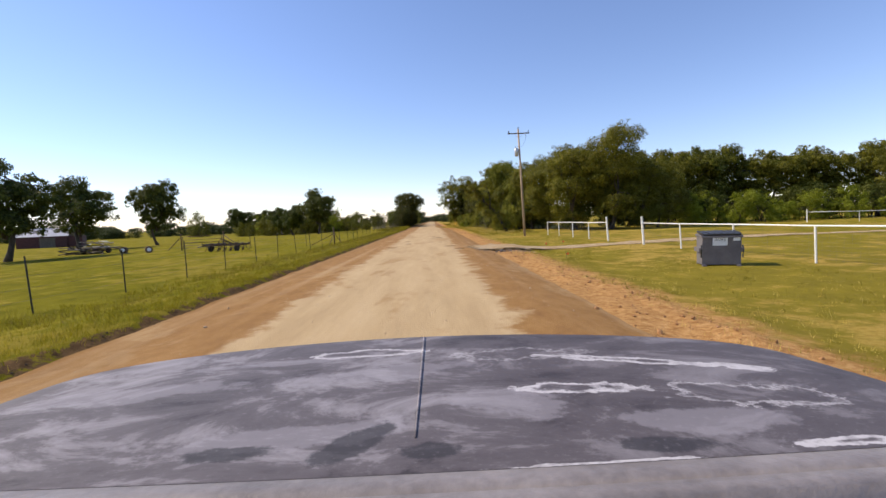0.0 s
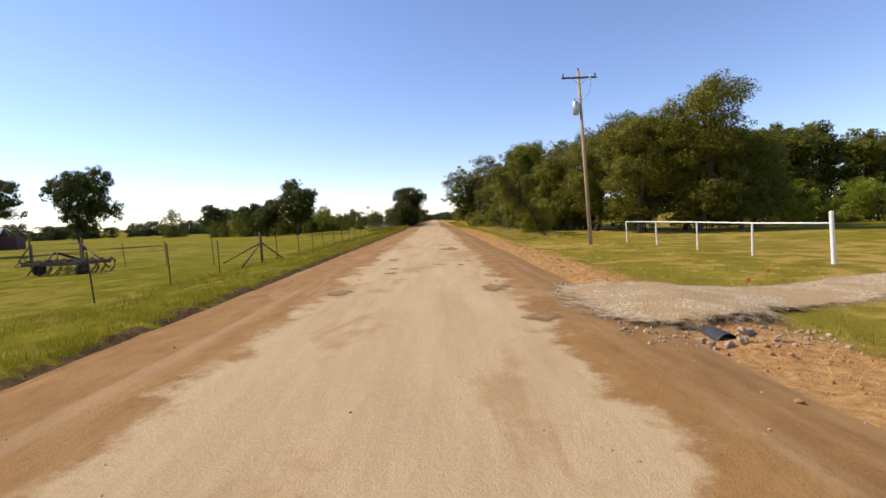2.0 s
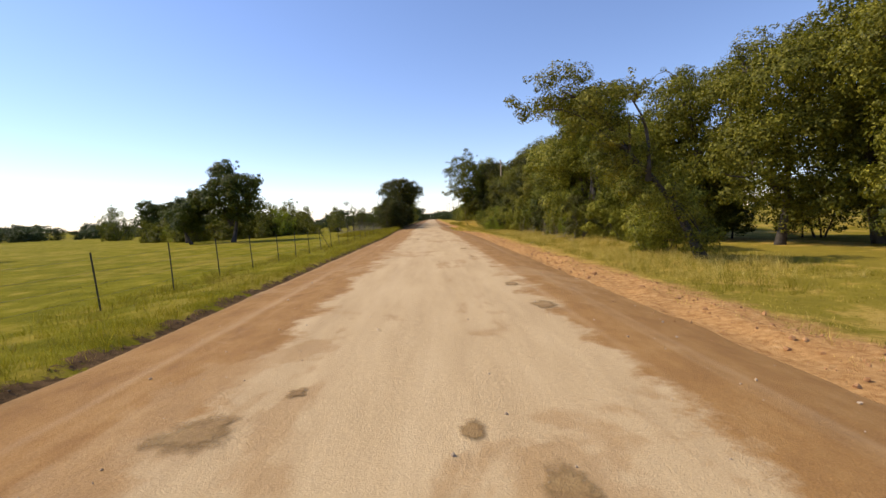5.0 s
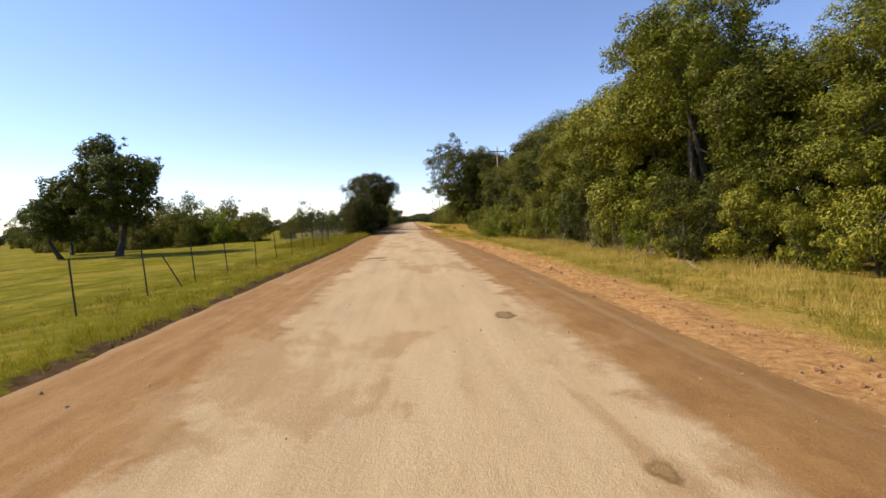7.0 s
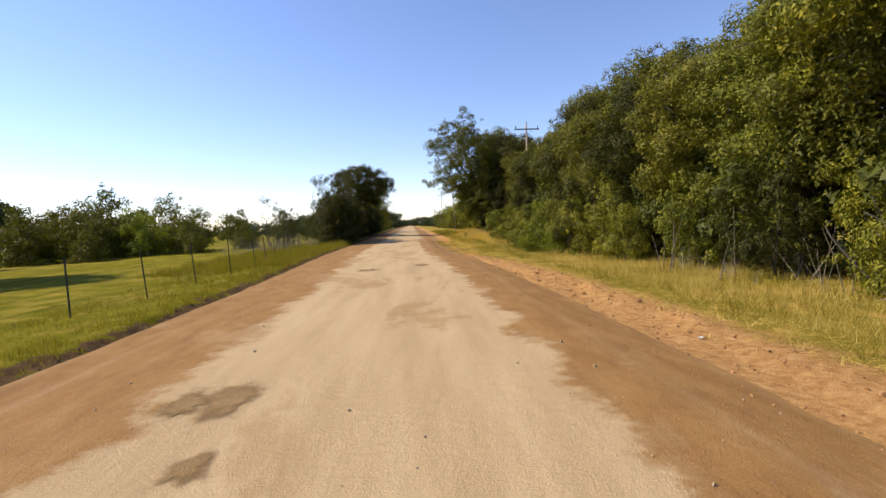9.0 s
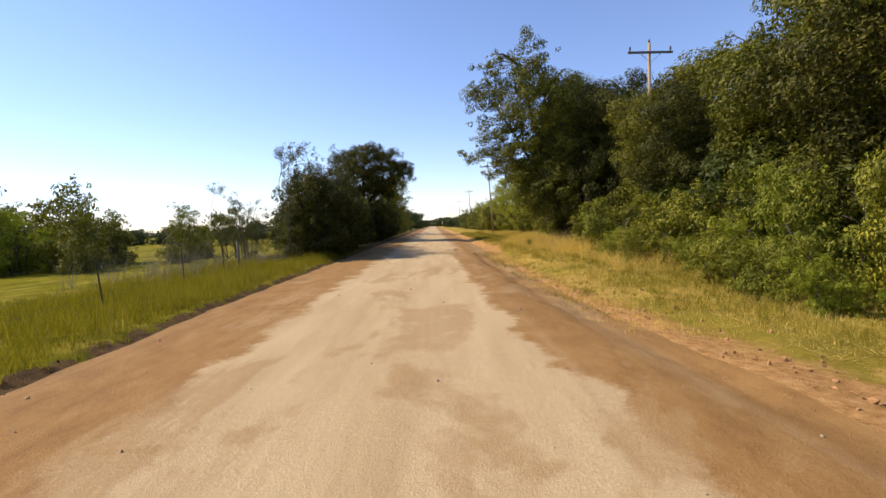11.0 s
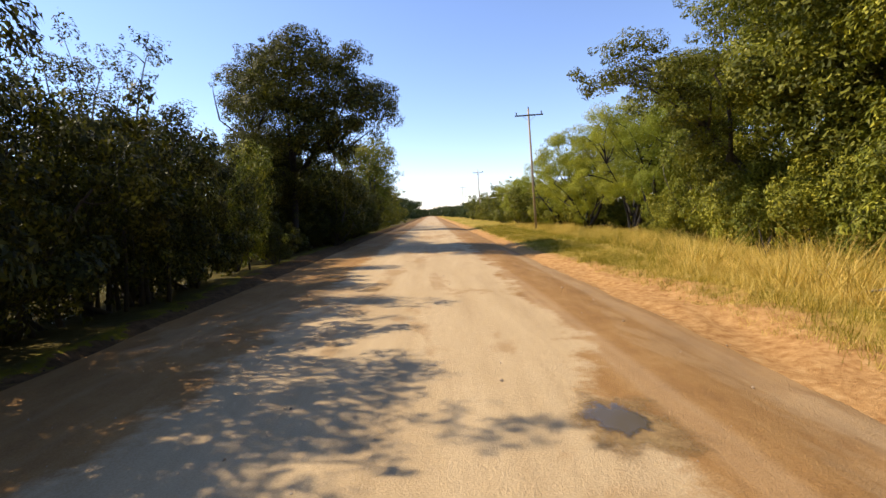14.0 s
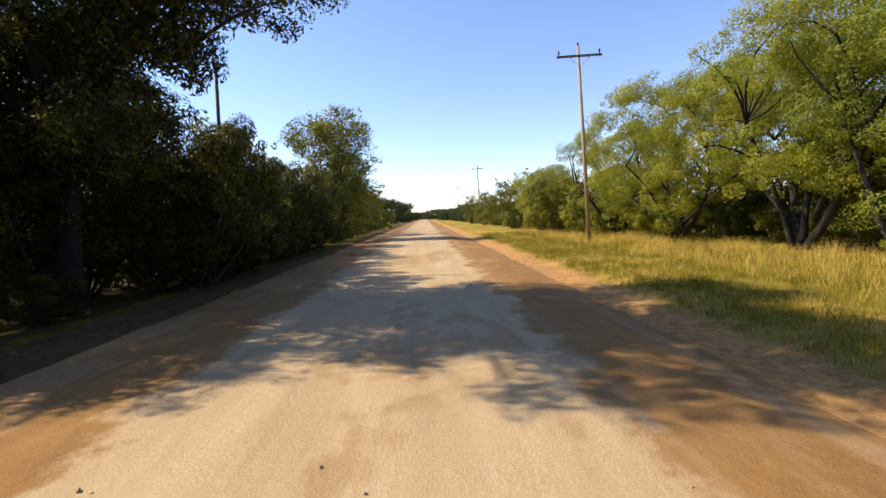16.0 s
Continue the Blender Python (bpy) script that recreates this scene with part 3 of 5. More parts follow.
# darker twin of column, its neighbours' shade put into the leaf colour
dark_column = column_tree(78, "tall tree with shade painted into its dark leaves", SHADED_LEAF)
lot_oaks = [oak(k, "broad green tree round the mown lot", MID_LEAF, 0.5) for k in (14, 15)]
back_elms = [elm(k, "tall tree deeper in the wood", None, 0.35) for k in (24, 25)]
grove_elms = [elm(k, "tall dark green tree of the grove", MID_LEAF, 0.55, 24) for k in (26, 27)]
back_shrubs = [shrub(k, "bushy green shrub beyond the pasture", MID_LEAF, 1.0, 0.28) for k in (34, 35)]

pick = random.Random(5)

# the pasture: single trees
place(oaks[0], -43.6, 48.0, 1.2, 40)
place(oaks[1], -60.0, 80.0, 1.28, 100)
place(oaks[2], -52.4, 89.1, 0.98, 200, 1.36)
place(oaks[1], -26.4, 107.0, 1.06, 10)
place(oaks[0], -32.8, 109.5, 0.8, 260)
place(oaks[2], -63.5, 154.5, 1.0, 30)
place(oaks[2], -38.5, 119.0, 0.75, 80)
place(oaks[0], -50.0, 140.0, 0.85, 330)
place(oaks[1], -44.0, 133.0, 0.8, 130)

# brush behind the pasture
for x, y, s, k in ((-36, 128, 1.5, 0), (-32, 130, 1.6, 1), (-28, 133, 1.4, 2), (-40, 135, 1.7, 1), (-45, 131, 1.3, 0), (-50, 138, 1.5, 2), (-57, 140, 1.4, 0), (-24.5, 134, 1.3, 0), (-30, 127, 1.1, 0), (-34, 132, 1.7, 1), (-38, 129, 1.2, 1), (-42.5, 130, 1.4, 0), (-47.5, 134, 1.4, 1), (-53.5, 137, 1.3, 0), (-22, 131, 0.8, 1), (-19.5, 137, 0.9, 0)):
    place((back_shrubs + bright[:1])[k % 3], x, y, s * pick.uniform(0.75, 1.05), pick.uniform(0, 360), 1.2, 0.5)
    place(back_shrubs[(k + 1) % 2], x + pick.uniform(-3, 3), y + pick.uniform(3, 14), s * pick.uniform(0.7, 1.1), pick.uniform(0, 360), 1.2, 0.6)
for x, y, s in ((-42, 196, 2.0), (-52, 200, 2.3), (-33, 205, 1.9), (-24, 200, 1.6), (-62, 190, 2.1), (-75, 185, 2.2), (-90, 180, 2.4), (-18, 215, 1.7)):
    place(pick.choice(back_shrubs), x, y, s, pick.uniform(0, 360), 1.2, 0.8)
place(whips[0], -16.5, 140.0, 0.95, 50, 1.05)
place(whips[1], -14.2, 136.0, 0.72, 150)

# the hedgerow along the road
for x, y, s, k, tl in ((-8.5, 129.6, 0.7, 0, 1.0), (-7.9, 130.6, 0.85, 1, 1.0), (-8.6, 131.2, 1.05, 0, 1.0), (-7.7, 132.4, 1.02, 1, 1.05), (-8.8, 134.0, 1.05, 0, 1.0), (-7.7, 136.4, 0.92, 1, 1.0), (-8.6, 138.6, 0.9, 0, 1.0), (-7.8, 140.6, 0.88, 1, 1.0), (-8.7, 143.0, 0.85, 0, 1.0)):
    place(whips[k], x, y, s * 1.06, pick.uniform(0, 360), tl * 1.09)
for i in range(25):
    y = 130.4 + i * 1.95
    if 141.5 < y < 161:
        continue
    place(hedge_shrubs[i % 2], -7.5 - pick.uniform(0, 1.1), y, pick.uniform(0.85, 1.1), pick.uniform(0, 360), pick.uniform(1.15, 1.5))
place(hedge_shrubs[0], -7.9, 130.2, 0.9, 30, 1.2)
place(hedge_shrubs[1], -9.0, 131.4, 1.0, 80, 1.1)
place(hedge_shrubs[1], -8.2, 132.0, 1.3, 130, 1.3)
place(hedge_shrubs[0], -7.9, 135.0, 1.2, 230, 1.3)
place(dark_shrub[0], -11.0 - pick.uniform(0, 1.5), 140, pick.uniform(1.1, 1.4), pick.uniform(0, 360))
place(dome, -8.9, 157.0, 1.05)
for x, y, s, tl in ((-9.6, 152.6, 0.7, 1.3), (-11.2, 155.2, 0.95, 1.5), (-10.6, 157.6, 1.0, 1.5), (-11.3, 160.2, 1.1, 1.6), (-9.0, 153.6, 0.5, 1.0), (-8.6, 159.6, 0.65, 1.2), (-9.4, 161.6, 0.9, 1.5), (-8.2, 141.6, 1.0, 1.4), (-9.2, 143.0, 1.05, 1.5), (-7.9, 143.4, 0.8, 1.35), (-8.5, 144.8, 0.9, 1.4), (-7.6, 149.4, 0.5, 1.1), (-8.5, 155.6, 0.4, 0.9), (-7.5, 160.3, 0.95, 1.35)):
    place(hedge_shrubs[int(y) % 2], x, y, s, x * 77 % 360, tl)
place(hedge_elms[0], -10.0, 154.2, 0.54, 60, 1.0)
place(shrubs[0], -8.3, 147.4, 0.85, 70, 1.75)
place(shrubs[2], -9.2, 150.6, 0.7, 160, 1.9)
place(hedge_elms[1], -10.4, 158.4, 0.62, 320, 0.95)
place(hedge_elms[1], -11.5, 163.5, 0.62, 120)
place(back_elms[1], -8.2, 187.0, 1.05, 75, 0.9)
place(back_elms[0], -9.4, 196.0, 0.75, 175)
for x, y, s in ((-14.5, 178, 1.9), (-12.0, 172, 1.5), (-10.0, 168, 1.3), (-9.2, 173, 1.2), (-9.0, 179, 1.4), (-9.0, 203, 1.6), (-9.4, 212, 1.7), (-8.8, 224, 1.6), (-8.8, 164.5, 1.0), (-8.4, 184, 1.1), (-8.6, 192, 1.2)):
    place(pick.choice(back_shrubs), x, y, s, pick.uniform(0, 360), 1.1)
for y, s in ((240, 1.9), (262, 1.7), (300, 2.0), (340, 2.0), (390, 2.2)):
    place(far_trees[0], -9 - pick.uniform(0, 5), y, s, pick.uniform(0, 360), 1.2)

# the wood beside the road
EDGE = ((60, 19.0), (64, 17.0), (70, 14.5), (75, 12.9), (79, 11.4), (83, 10.4), (92, 9.8), (100, 9.4), (106, 9.1), (112, 8.7), (118, 8.6), (126, 9.2), (132, 9.6))


def edge(y):
    """How far to the right the foot of the wood lies."""
    return float(np.interp(y, [q[0] for q in EDGE], [q[1] for q in EDGE]))


place(grove_elms[1], 24.4, 63.4, 1.19, 15, 1.0, label="tall dark tree rising over the wood")
for x, y, s in ((19.4, 64.6, 1.0), (29.4, 64.5, 0.84), (21.6, 70.0, 1.16), (33.6, 69.0, 0.84), (17.6, 71.6, 1.0), (16.4, 76.4, 0.98), (26.5, 69.5, 1.0), (37.5, 74.0, 0.85)):
    place(grove_elms[int(y) % 2], x, y, s, pick.uniform(0, 360), pick.uniform(0.95, 1.06))
for i, (y, s) in enumerate(((79.0, 0.62), (82.6, 0.70), (86.4, 0.93), (90.0, 1.06), (94.2, 0.88), (98.4, 0.80), (102.6, 0.80), (106.8, 0.78), (111.0, 0.80), (115.0, 0.80), (119.0, 0.78))):
    place((elms[0], grove_elms[0], elms[1], elms[2], grove_elms[1])[i % 5] if y < 106 else (grove_elms[0], hedge_elms[1])[i % 2], edge(y) + 3.4, y, s * (1.14 if y < 92 else 1.0), pick.uniform(0, 360), pick.uniform(0.97, 1.08))
for i in range(10):
    y = 79 + i * 4.6
    place(grove_elms[i % 2], edge(y) + 7.0 + pick.uniform(-0.6, 1.0), y, pick.uniform(0.98, 1.1) * (0.8 if y < 93 else 0.97) * (0.66 if i < 2 else 1.0), pick.uniform(0, 360), 1.08)
for i in range(24):
    y = 77.5 + i * 1.9
    bare = 84 < y < 103
    if bare and i % 2:
        continue
    place((shrubs + hedge_shrubs[:1] + shrubs[:2] + bright[:1])[i % 7], edge(y) + pick.uniform(0.35, 1.3) + (0.5 if bare else 0), y, pick.uniform(0.6, 1.0) * (0.82 if bare else 1.0), pick.uniform(0, 360), pick.uniform(1.1, 1.7))
for i in range(12):
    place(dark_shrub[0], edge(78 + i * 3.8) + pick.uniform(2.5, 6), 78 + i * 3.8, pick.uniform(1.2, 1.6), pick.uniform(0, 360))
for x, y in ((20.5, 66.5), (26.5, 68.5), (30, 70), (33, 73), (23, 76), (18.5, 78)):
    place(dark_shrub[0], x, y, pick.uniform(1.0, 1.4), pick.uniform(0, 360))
place(column, 8.4, 133.4, 1.25, 0, 1.0, lean=-17)
place(leaner, 8.9, 133.2, 0.95, 0, 1.0)
place(dark_column, 9.6, 137.4, 0.82, 120, 1.0, lean=-4)
place(dark_column, 12.6, 126.0, 0.66, 220, 1.0, lean=-3)
for x, y, s in ((9.0, 130.6, 0.6), (9.8, 129.6, 0.7), (9.2, 132.4, 0.7), (8.9, 134.6, 0.6), (10.2, 126.0, 0.75), (9.4, 136.0, 0.7)):
    place(shrubs[int(y) % 3], x, y, s, pick.uniform(0, 360), 1.25)
for i in range(12):
    y = 110.5 + i * 1.3
    place((bright + shrubs)[i % 5], edge(y) - pick.uniform(0.2, 1.8), y, pick.uniform(0.3, 0.5), pick.uniform(0, 360), 1.1)
place(leaner, 10.6, 66.6, 1.0)
for x, y, s in ((9.9, 70.2, 0.62), (11.2, 71.0, 0.8), (10.4, 146.2, 0.7), (11.3, 148.2, 0.75)):
    place(shrubs[int(y) % 3], x, y, s, pick.uniform(0, 360), 1.4)
place(leaner, 12.2, 147.4, 0.98, -4)
place(grove_elms[1], 11.0, 126.2, 0.68, 200, 1.0)
place(shrubs[1], 9.4, 130.4, 0.7, 100, 1.3)
place(hedge_elms[0], 11.4, 130.6, 0.78, 300, 1.1, label="tall wood tree with shade painted into its leaves")
place(hedge_elms[1], 11.6, 135.0, 0.85, 40, 1.0, label="tall wood tree with shade painted into its leaves")
place(hedge_elms[1], 13.0, 120.4, 0.66, 140, 1.1, label="tall wood tree with shade painted into its leaves")
place(hedge_elms[0], 10.8, 123.6, 0.64, 10, 1.0)
for x, y, s in ((9.0, 130.7, 0.75), (9.2, 132.1, 0.7), (9.1, 133.4, 0.6), (9.6, 129.2, 0.75)):
    place(shrubs[int(y) % 3], x, y, s, pick.uniform(0, 360), 1.3)
for x, y, s in ((9.6, 132.6, 1.25), (9.9, 135.2, 1.25), (9.6, 129.4, 1.2), (10.4, 138.4, 1.2)):
    place(hedge_shrubs[int(y) % 2], x, y, s, pick.uniform(0, 360), 1.5)
place(grove_elms[0], 13.2, 126.4, 0.70, 10, 1.0)
place(grove_elms[1], 14.8, 129.6, 0.98, 70, 1.0)
place(hedge_elms[0], 14.0, 145.8, 0.85, 130, 1.0, label="tall wood tree with shade painted into its leaves")
for x, y, s in ((12.0, 150.0, 1.0), (13.2, 154.0, 1.0), (12.2, 145.6, 0.95), (13.8, 156.8, 0.95), (10.9, 141.8, 0.9)):
    place(shrubs[int(y) % 3], x, y, s, pick.uniform(0, 360), 1.45)
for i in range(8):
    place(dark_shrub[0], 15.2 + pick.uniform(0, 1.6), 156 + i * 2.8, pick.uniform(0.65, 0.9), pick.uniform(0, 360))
for x, y, s in ((-10.6, 165.5, 1.45), (-9.8, 170.0, 1.3), (-11.5, 160.5, 1.3)):
    place(shrubs[int(y) % 3], x, y, s, pick.uniform(0, 360), 1.35)
place(back_elms[1], 14.0, 124.0, 0.62, 10)
place(grove_elms[0], 14.2, 136.0, 0.92, 90, 1.0)
place(back_elms[0], 13.5, 132.5, 0.85, 160, 1.0)
for x, y, s in ((9.2, 128.9, 0.62), (9.3, 127.0, 0.6), (9.6, 132.6, 0.6), (9.8, 135.6, 0.7), (9.8, 138.4, 0.75), (9.6, 130.2, 0.8)):
    place(pick.choice(shrubs), x, y, s, pick.uniform(0, 360), 1.2)
place(hedge_elms[1], 10.4, 137.0, 0.95, 250, 1.05, label="tall wood tree with shade painted into its leaves")
place(grove_elms[1], 11.8, 143.4, 1.02, 20, 1.0)
place(elms[0], 12.4, 140.0, 1.05, 200, 1.05)
place(elms[1], 14.4, 149.0, 1.1, 90)
place(elms[2], 13.2, 146.0, 1.05, 40)
for x, y, s in ((10.2, 127.5, 0.85), (10.4, 131.0, 0.8), (10.5, 134.0, 0.95), (10.5, 137.0, 0.95), (10.5, 140.5, 0.95), (10.6, 144.0, 0.9), (8.4, 124.5, 0.9), (8.6, 121, 0.8), (12.2, 148, 0.85), (13.2, 152.0, 0.85)):
    place(pick.choice(shrubs), x, y, s, pick.uniform(0, 360), 1.1)
for x, y, s, k in ((14.0, 160.0, 0.95, 0), (13.4, 163.5, 1.0, 1), (17.5, 161.0, 1.15, 1), (12.2, 170.5, 0.95, 0), (18.0, 170.0, 1.1, 1), (12.5, 178.0, 0.85, 1), (10.0, 189.0, 0.7, 0), (13.0, 198.0, 0.7, 1)):
    place(mesquites[k], x, y, s, pick.uniform(0, 360))
place(elms[0], 13.9, 155.4, 0.86, 110, 1.0)
place(shrubs[2], 11.8, 153.6, 0.75, 40, 1.2)
for i in range(8):
    place(hedge_shrubs[i % 2], 16.5 + pick.uniform(0, 4), 156 + i * 3.2, pick.uniform(1.2, 1.5), pick.uniform(0, 360))
for i in range(12):
    place(pick.choice(shrubs), 13.0 + pick.uniform(0, 3.5), 155 + i * 3.2, pick.uniform(0.6, 0.9), pick.uniform(0, 360))
for y in range(186, 420, 9):
    place(pick.choice(back_shrubs if y < 260 else far_trees), 10.5 + pick.uniform(-1.0, 3.0), y, pick.uniform(1.1, 1.7), pick.uniform(0, 360), 1.1)

for i in range(10):
    place(shrubs[i % 3], 11.5 + pick.uniform(0, 2.5), 175 + i * 2.6, pick.uniform(0.9, 1.25), pick.uniform(0, 360), 1.3)

# trees round the far side of the mown lot
for x, y, s in ((36, 84, 1.0), (44, 88, 1.05), (52, 92, 1.15), (60, 94, 1.15), (68, 92, 1.1), (77, 92, 1.15), (86, 88, 1.1), (95, 82, 1.1), (104, 76, 1.1), (112, 66, 1.1)):
    place(pick.choice(lot_oaks), x, y, s * 1.28, pick.uniform(0, 360), 1.05)
for i in range(18):
    place(dark_shrub[0], 34 + i * 4.6, 86 - abs(i - 6) * 0.9, pick.uniform(1.5, 2.0), pick.uniform(0, 360))
for i in range(15):
    place(bright[i % 2], 38 + i * 4.3, 80 - abs(i - 5) * 0.9 + pick.uniform(-2, 2), pick.uniform(1.1, 1.6), pick.uniform(0, 360))
place(mesquites[0], 76, 66, 1.1, 20)

# the horizon
for i in range(54):
    x = -245 + i * 4.0
    place(far_trees[i % 2], x + pick.uniform(-2, 2), 262 + 0.35 * (x + 40) + pick.uniform(-8, 8), pick.uniform(1.3, 2.1), pick.uniform(0, 360), 0.75)
for x, y, s in ((-7.5, 330, 1.5), (8.5, 345, 1.5), (-6.5, 420, 1.6), (7.5, 410, 1.6), (4.0, 470, 1.7), (-4.5, 480, 1.7), (0.5, 500, 1.5)):
    place(far_trees[1], x, y, s, pick.uniform(0, 360), 1.0)
for i in range(11):
    place(far_trees[i % 2], -30 + i * 6 + pick.uniform(-1, 1), 560 + pick.uniform(-20, 20), pick.uniform(2.0, 3.0), pick.uniform(0, 360), 0.9)
for i in range(90):
    x = -430 + i * 9.6
    if abs(x) > 16:
        place(far_trees[i % 2], x + pick.uniform(-4, 4), 330 + pick.uniform(-50, 60) - 0.25 * abs(x), pick.uniform(2.0, 3.2), pick.uniform(0, 360), 0.8)
for i in range(26):
    place(far_trees[i % 2], -100 - i * 9 + pick.uniform(-4, 4), 270 - i * 6 + pick.uniform(-12, 12), pick.uniform(1.6, 2.4), pick.uniform(0, 360), 0.85)

# all the distant trees are one wood
crowns = []
for tree_ob in far_trees:
    me = tree_ob.children[-1].data if tree_ob.children[-1].name.startswith("crown") else tree_ob.children[0].data
    co = np.empty(len(me.vertices) * 3, np.float32)
    me.vertices.foreach_get("co", co)
    crowns.append(co.reshape(-1, 3))
wood = []
for k, x, y, s, turn, tall in DISTANT:
    c, q = math.cos(turn), math.sin(turn)
    wood.append(crowns[k] @ (np.array([[c, q, 0], [-q, c, 0], [0, 0, tall]], np.float32) * s) + np.array((x, y, lie(x, y) - 0.3), np.float32))
tagged(new("distant_woods", leaf_mesh("distant_woods", np.concatenate(wood), FAR_LEAF)), "hazy dark green woods along the horizon", "woods", kind="stuff")

for proto in oaks + lot_oaks + [dome, leaner, column, dark_column] + grove_elms + elms + shrubs + bright + whips + mesquites + far_trees + dark_shrub + back_elms + back_shrubs + hedge_shrubs + hedge_elms:
    clear(proto)


# ---- poles ----
def utility_pole(x, y, tall, lean=0.0, can=False, arm=True, away=0.0, thick=1.0):
    z = lie(x, y)
    top = thing("utility_pole", (x, y, z), "weathered wooden utility pole with a crossarm" if arm else "bare weathered wooden pole in the hedge", "utility pole", "poles along the road")
    top.matrix_world = pose(x, y, z, -away, lean, 0)
    bm = new_bm()
    tube(bm, [(0, 0, -0.4), (0, 0, tall * 0.5), (0, 0, tall)], [0.135 * thick, 0.115 * thick, 0.09 * thick], 12)
    part("shaft", bm, POLE_WOOD if arm else BARK, top, smooth=True)
    if not arm:
        return top
    bm = new_bm()
    box(bm, (0, -0.13, tall - 0.55), (2.45, 0.09, 0.115), bevel=0.012)
    part("crossarm", bm, GREY_WOOD, top)
    for s in (-1, 1):
        bm = new_bm()
        tube(bm, [(s * 0.62, -0.19, tall - 0.58), (0, -0.16, tall - 1.1)], 0.016, 5)
        part("brace", bm, GALV, top)
        bm = new_bm()
        tube(bm, [(s * 1.1, -0.13, tall - 0.49), (s * 1.1, -0.13, tall - 0.40), (s * 1.1, -0.13, tall - 0.30), (s * 1.1, -0.13, tall - 0.24)], [0.02, 0.05, 0.06, 0.035], 8)
        part("insulator", bm, CERAMIC, top)
    bm = new_bm()
    tube(bm, [(0, 0, tall), (0, 0, tall + 0.08), (0, 0, tall + 0.2)], [0.025, 0.06, 0.035], 8)
    part("insulator", bm, CERAMIC, top)
    if can:
        bm = new_bm()
        tube(bm, [(-0.36, -0.05, tall - 3.1), (-0.36, -0.05, tall - 2.28), (-0.36, -0.05, tall - 2.2)], [0.2, 0.2, 0.15], 16)
        drum = part("transformer", bm, GALV, top, "pale grey transformer can", True)
        bm = new_bm()
        tube(bm, [(-0.40, -0.05, tall - 2.2), (-0.40, -0.05, tall - 2.0)], [0.04, 0.025], 8)
        part("bushing", bm, CERAMIC, drum)
        bm = new_bm()
        box(bm, (-0.14, -0.03, tall - 2.6), (0.12, 0.1, 0.5), bevel=0.01)
        part("bracket", bm, GALV, drum)
        bm = new_bm()
        tube(bm, [(0.72, -0.19, tall - 0.35), (0.74, -0.2, tall - 0.62), (0.78, -0.19, tall - 1.0)], [0.03, 0.045, 0.012], 8)
        part("fuse_cutout", bm, GALV, top)
        bm = new_bm()
        tube(bm, [(0.76, -0.19, tall - 1.0), (0.6, -0.16, tall - 1.7), (0.16, -0.1, tall - 2.1), (-0.3, -0.05, tall - 2.0)], 0.008, 4)
        part("lead_wire", bm, RUBBER, top)
    return top


utility_pole(9.98, 50.65, 12.1, -0.4, can=True, away=8.6)
utility_pole(11.2, 128.0, 11.2, 0.5, thick=0.85)
utility_pole(8.1, 171.6, 10.6, -2.5, thick=0.85)
utility_pole(10.4, 240.0, 11.6, -1.5)
utility_pole(11.0, 305.0, 11.8, -1.0)
utility_pole(11.5, 372.0, 11.8, -1.0)
utility_pole(12.0, 440.0, 11.8, 0.0)
utility_pole(-7.6, 162.2, 7.0, 1.0, arm=False, thick=0.55)


# ---- white pipe fence ----
def white_fence(spots, heads, label):
    x0, y0 = spots[0]
    top = thing("pipe_fence", (x0, y0, lie(x0, y0)), label, "fence")
    o = top.matrix_world.translation.copy()
    rail = []
    for i, (x, y) in enumerate(spots):
        z = lie(x, y)
        big = i in heads
        bm = new_bm()
        tall, r = (1.85, 0.07) if big else (1.42, 0.04)
        lean = pick.uniform(-0.08, -0.03) * tall
        a, b = Vector((x, y, z - 0.3)) - o, Vector((x + lean, y, z + tall)) - o
        tube(bm, [a, b, b + Vector((0, 0, 0.03))], [r, r, r * 0.6], 12)
        part("post", bm, WHITE_PAINT, top, smooth=False)
        rail.append(Vector((x - 0.05, y, z + 1.42 + (0.02 if big else 0.0))) - o)
    bm = new_bm()
    tube(bm, rail, 0.034, 10)
    part("top_rail", bm, WHITE_PAINT, top, smooth=True)
    bm = new_bm()
    for a, b in zip(rail, rail[1:]):
        for k in range(8):
            d = Vector((0, 0, -0.16 * k - 0.12))
            tube(bm, [a + d, b + d], 0.0022, 3, False)
        n = int((b - a).length / 0.3)
        for i in range(n):
            p = a.lerp(b, i / n)
            tube(bm, [p + Vector((0, 0, -0.1)), p + Vector((0, 0, -1.3))], 0.0018, 3, False)
    part("wire_mesh", bm, WIRE, top, "thin rusty field wire")
    return top


white_fence([(12.75, 51.4), (12.95, 47.5), (13.15, 43.5), (13.35, 39.6), (13.55, 35.7)], (4,), "white painted pipe fence beside the gravel driveway")
white_fence([(14.0, 30.6), (14.15, 26.2), (14.3, 21.7), (14.45, 17.2), (14.6, 12.7), (14.75, 8.2), (14.9, 3.7), (15.05, -0.8), (15.2, -5.3), (15.35, -9.8)], (0,), "white painted pipe fence along the mown lot")
white_fence([(52.0, 63.5), (58.0, 62.0), (64.0, 60.5), (70.0, 59.0)], (0, 3), "far white pipe fence before the trees")


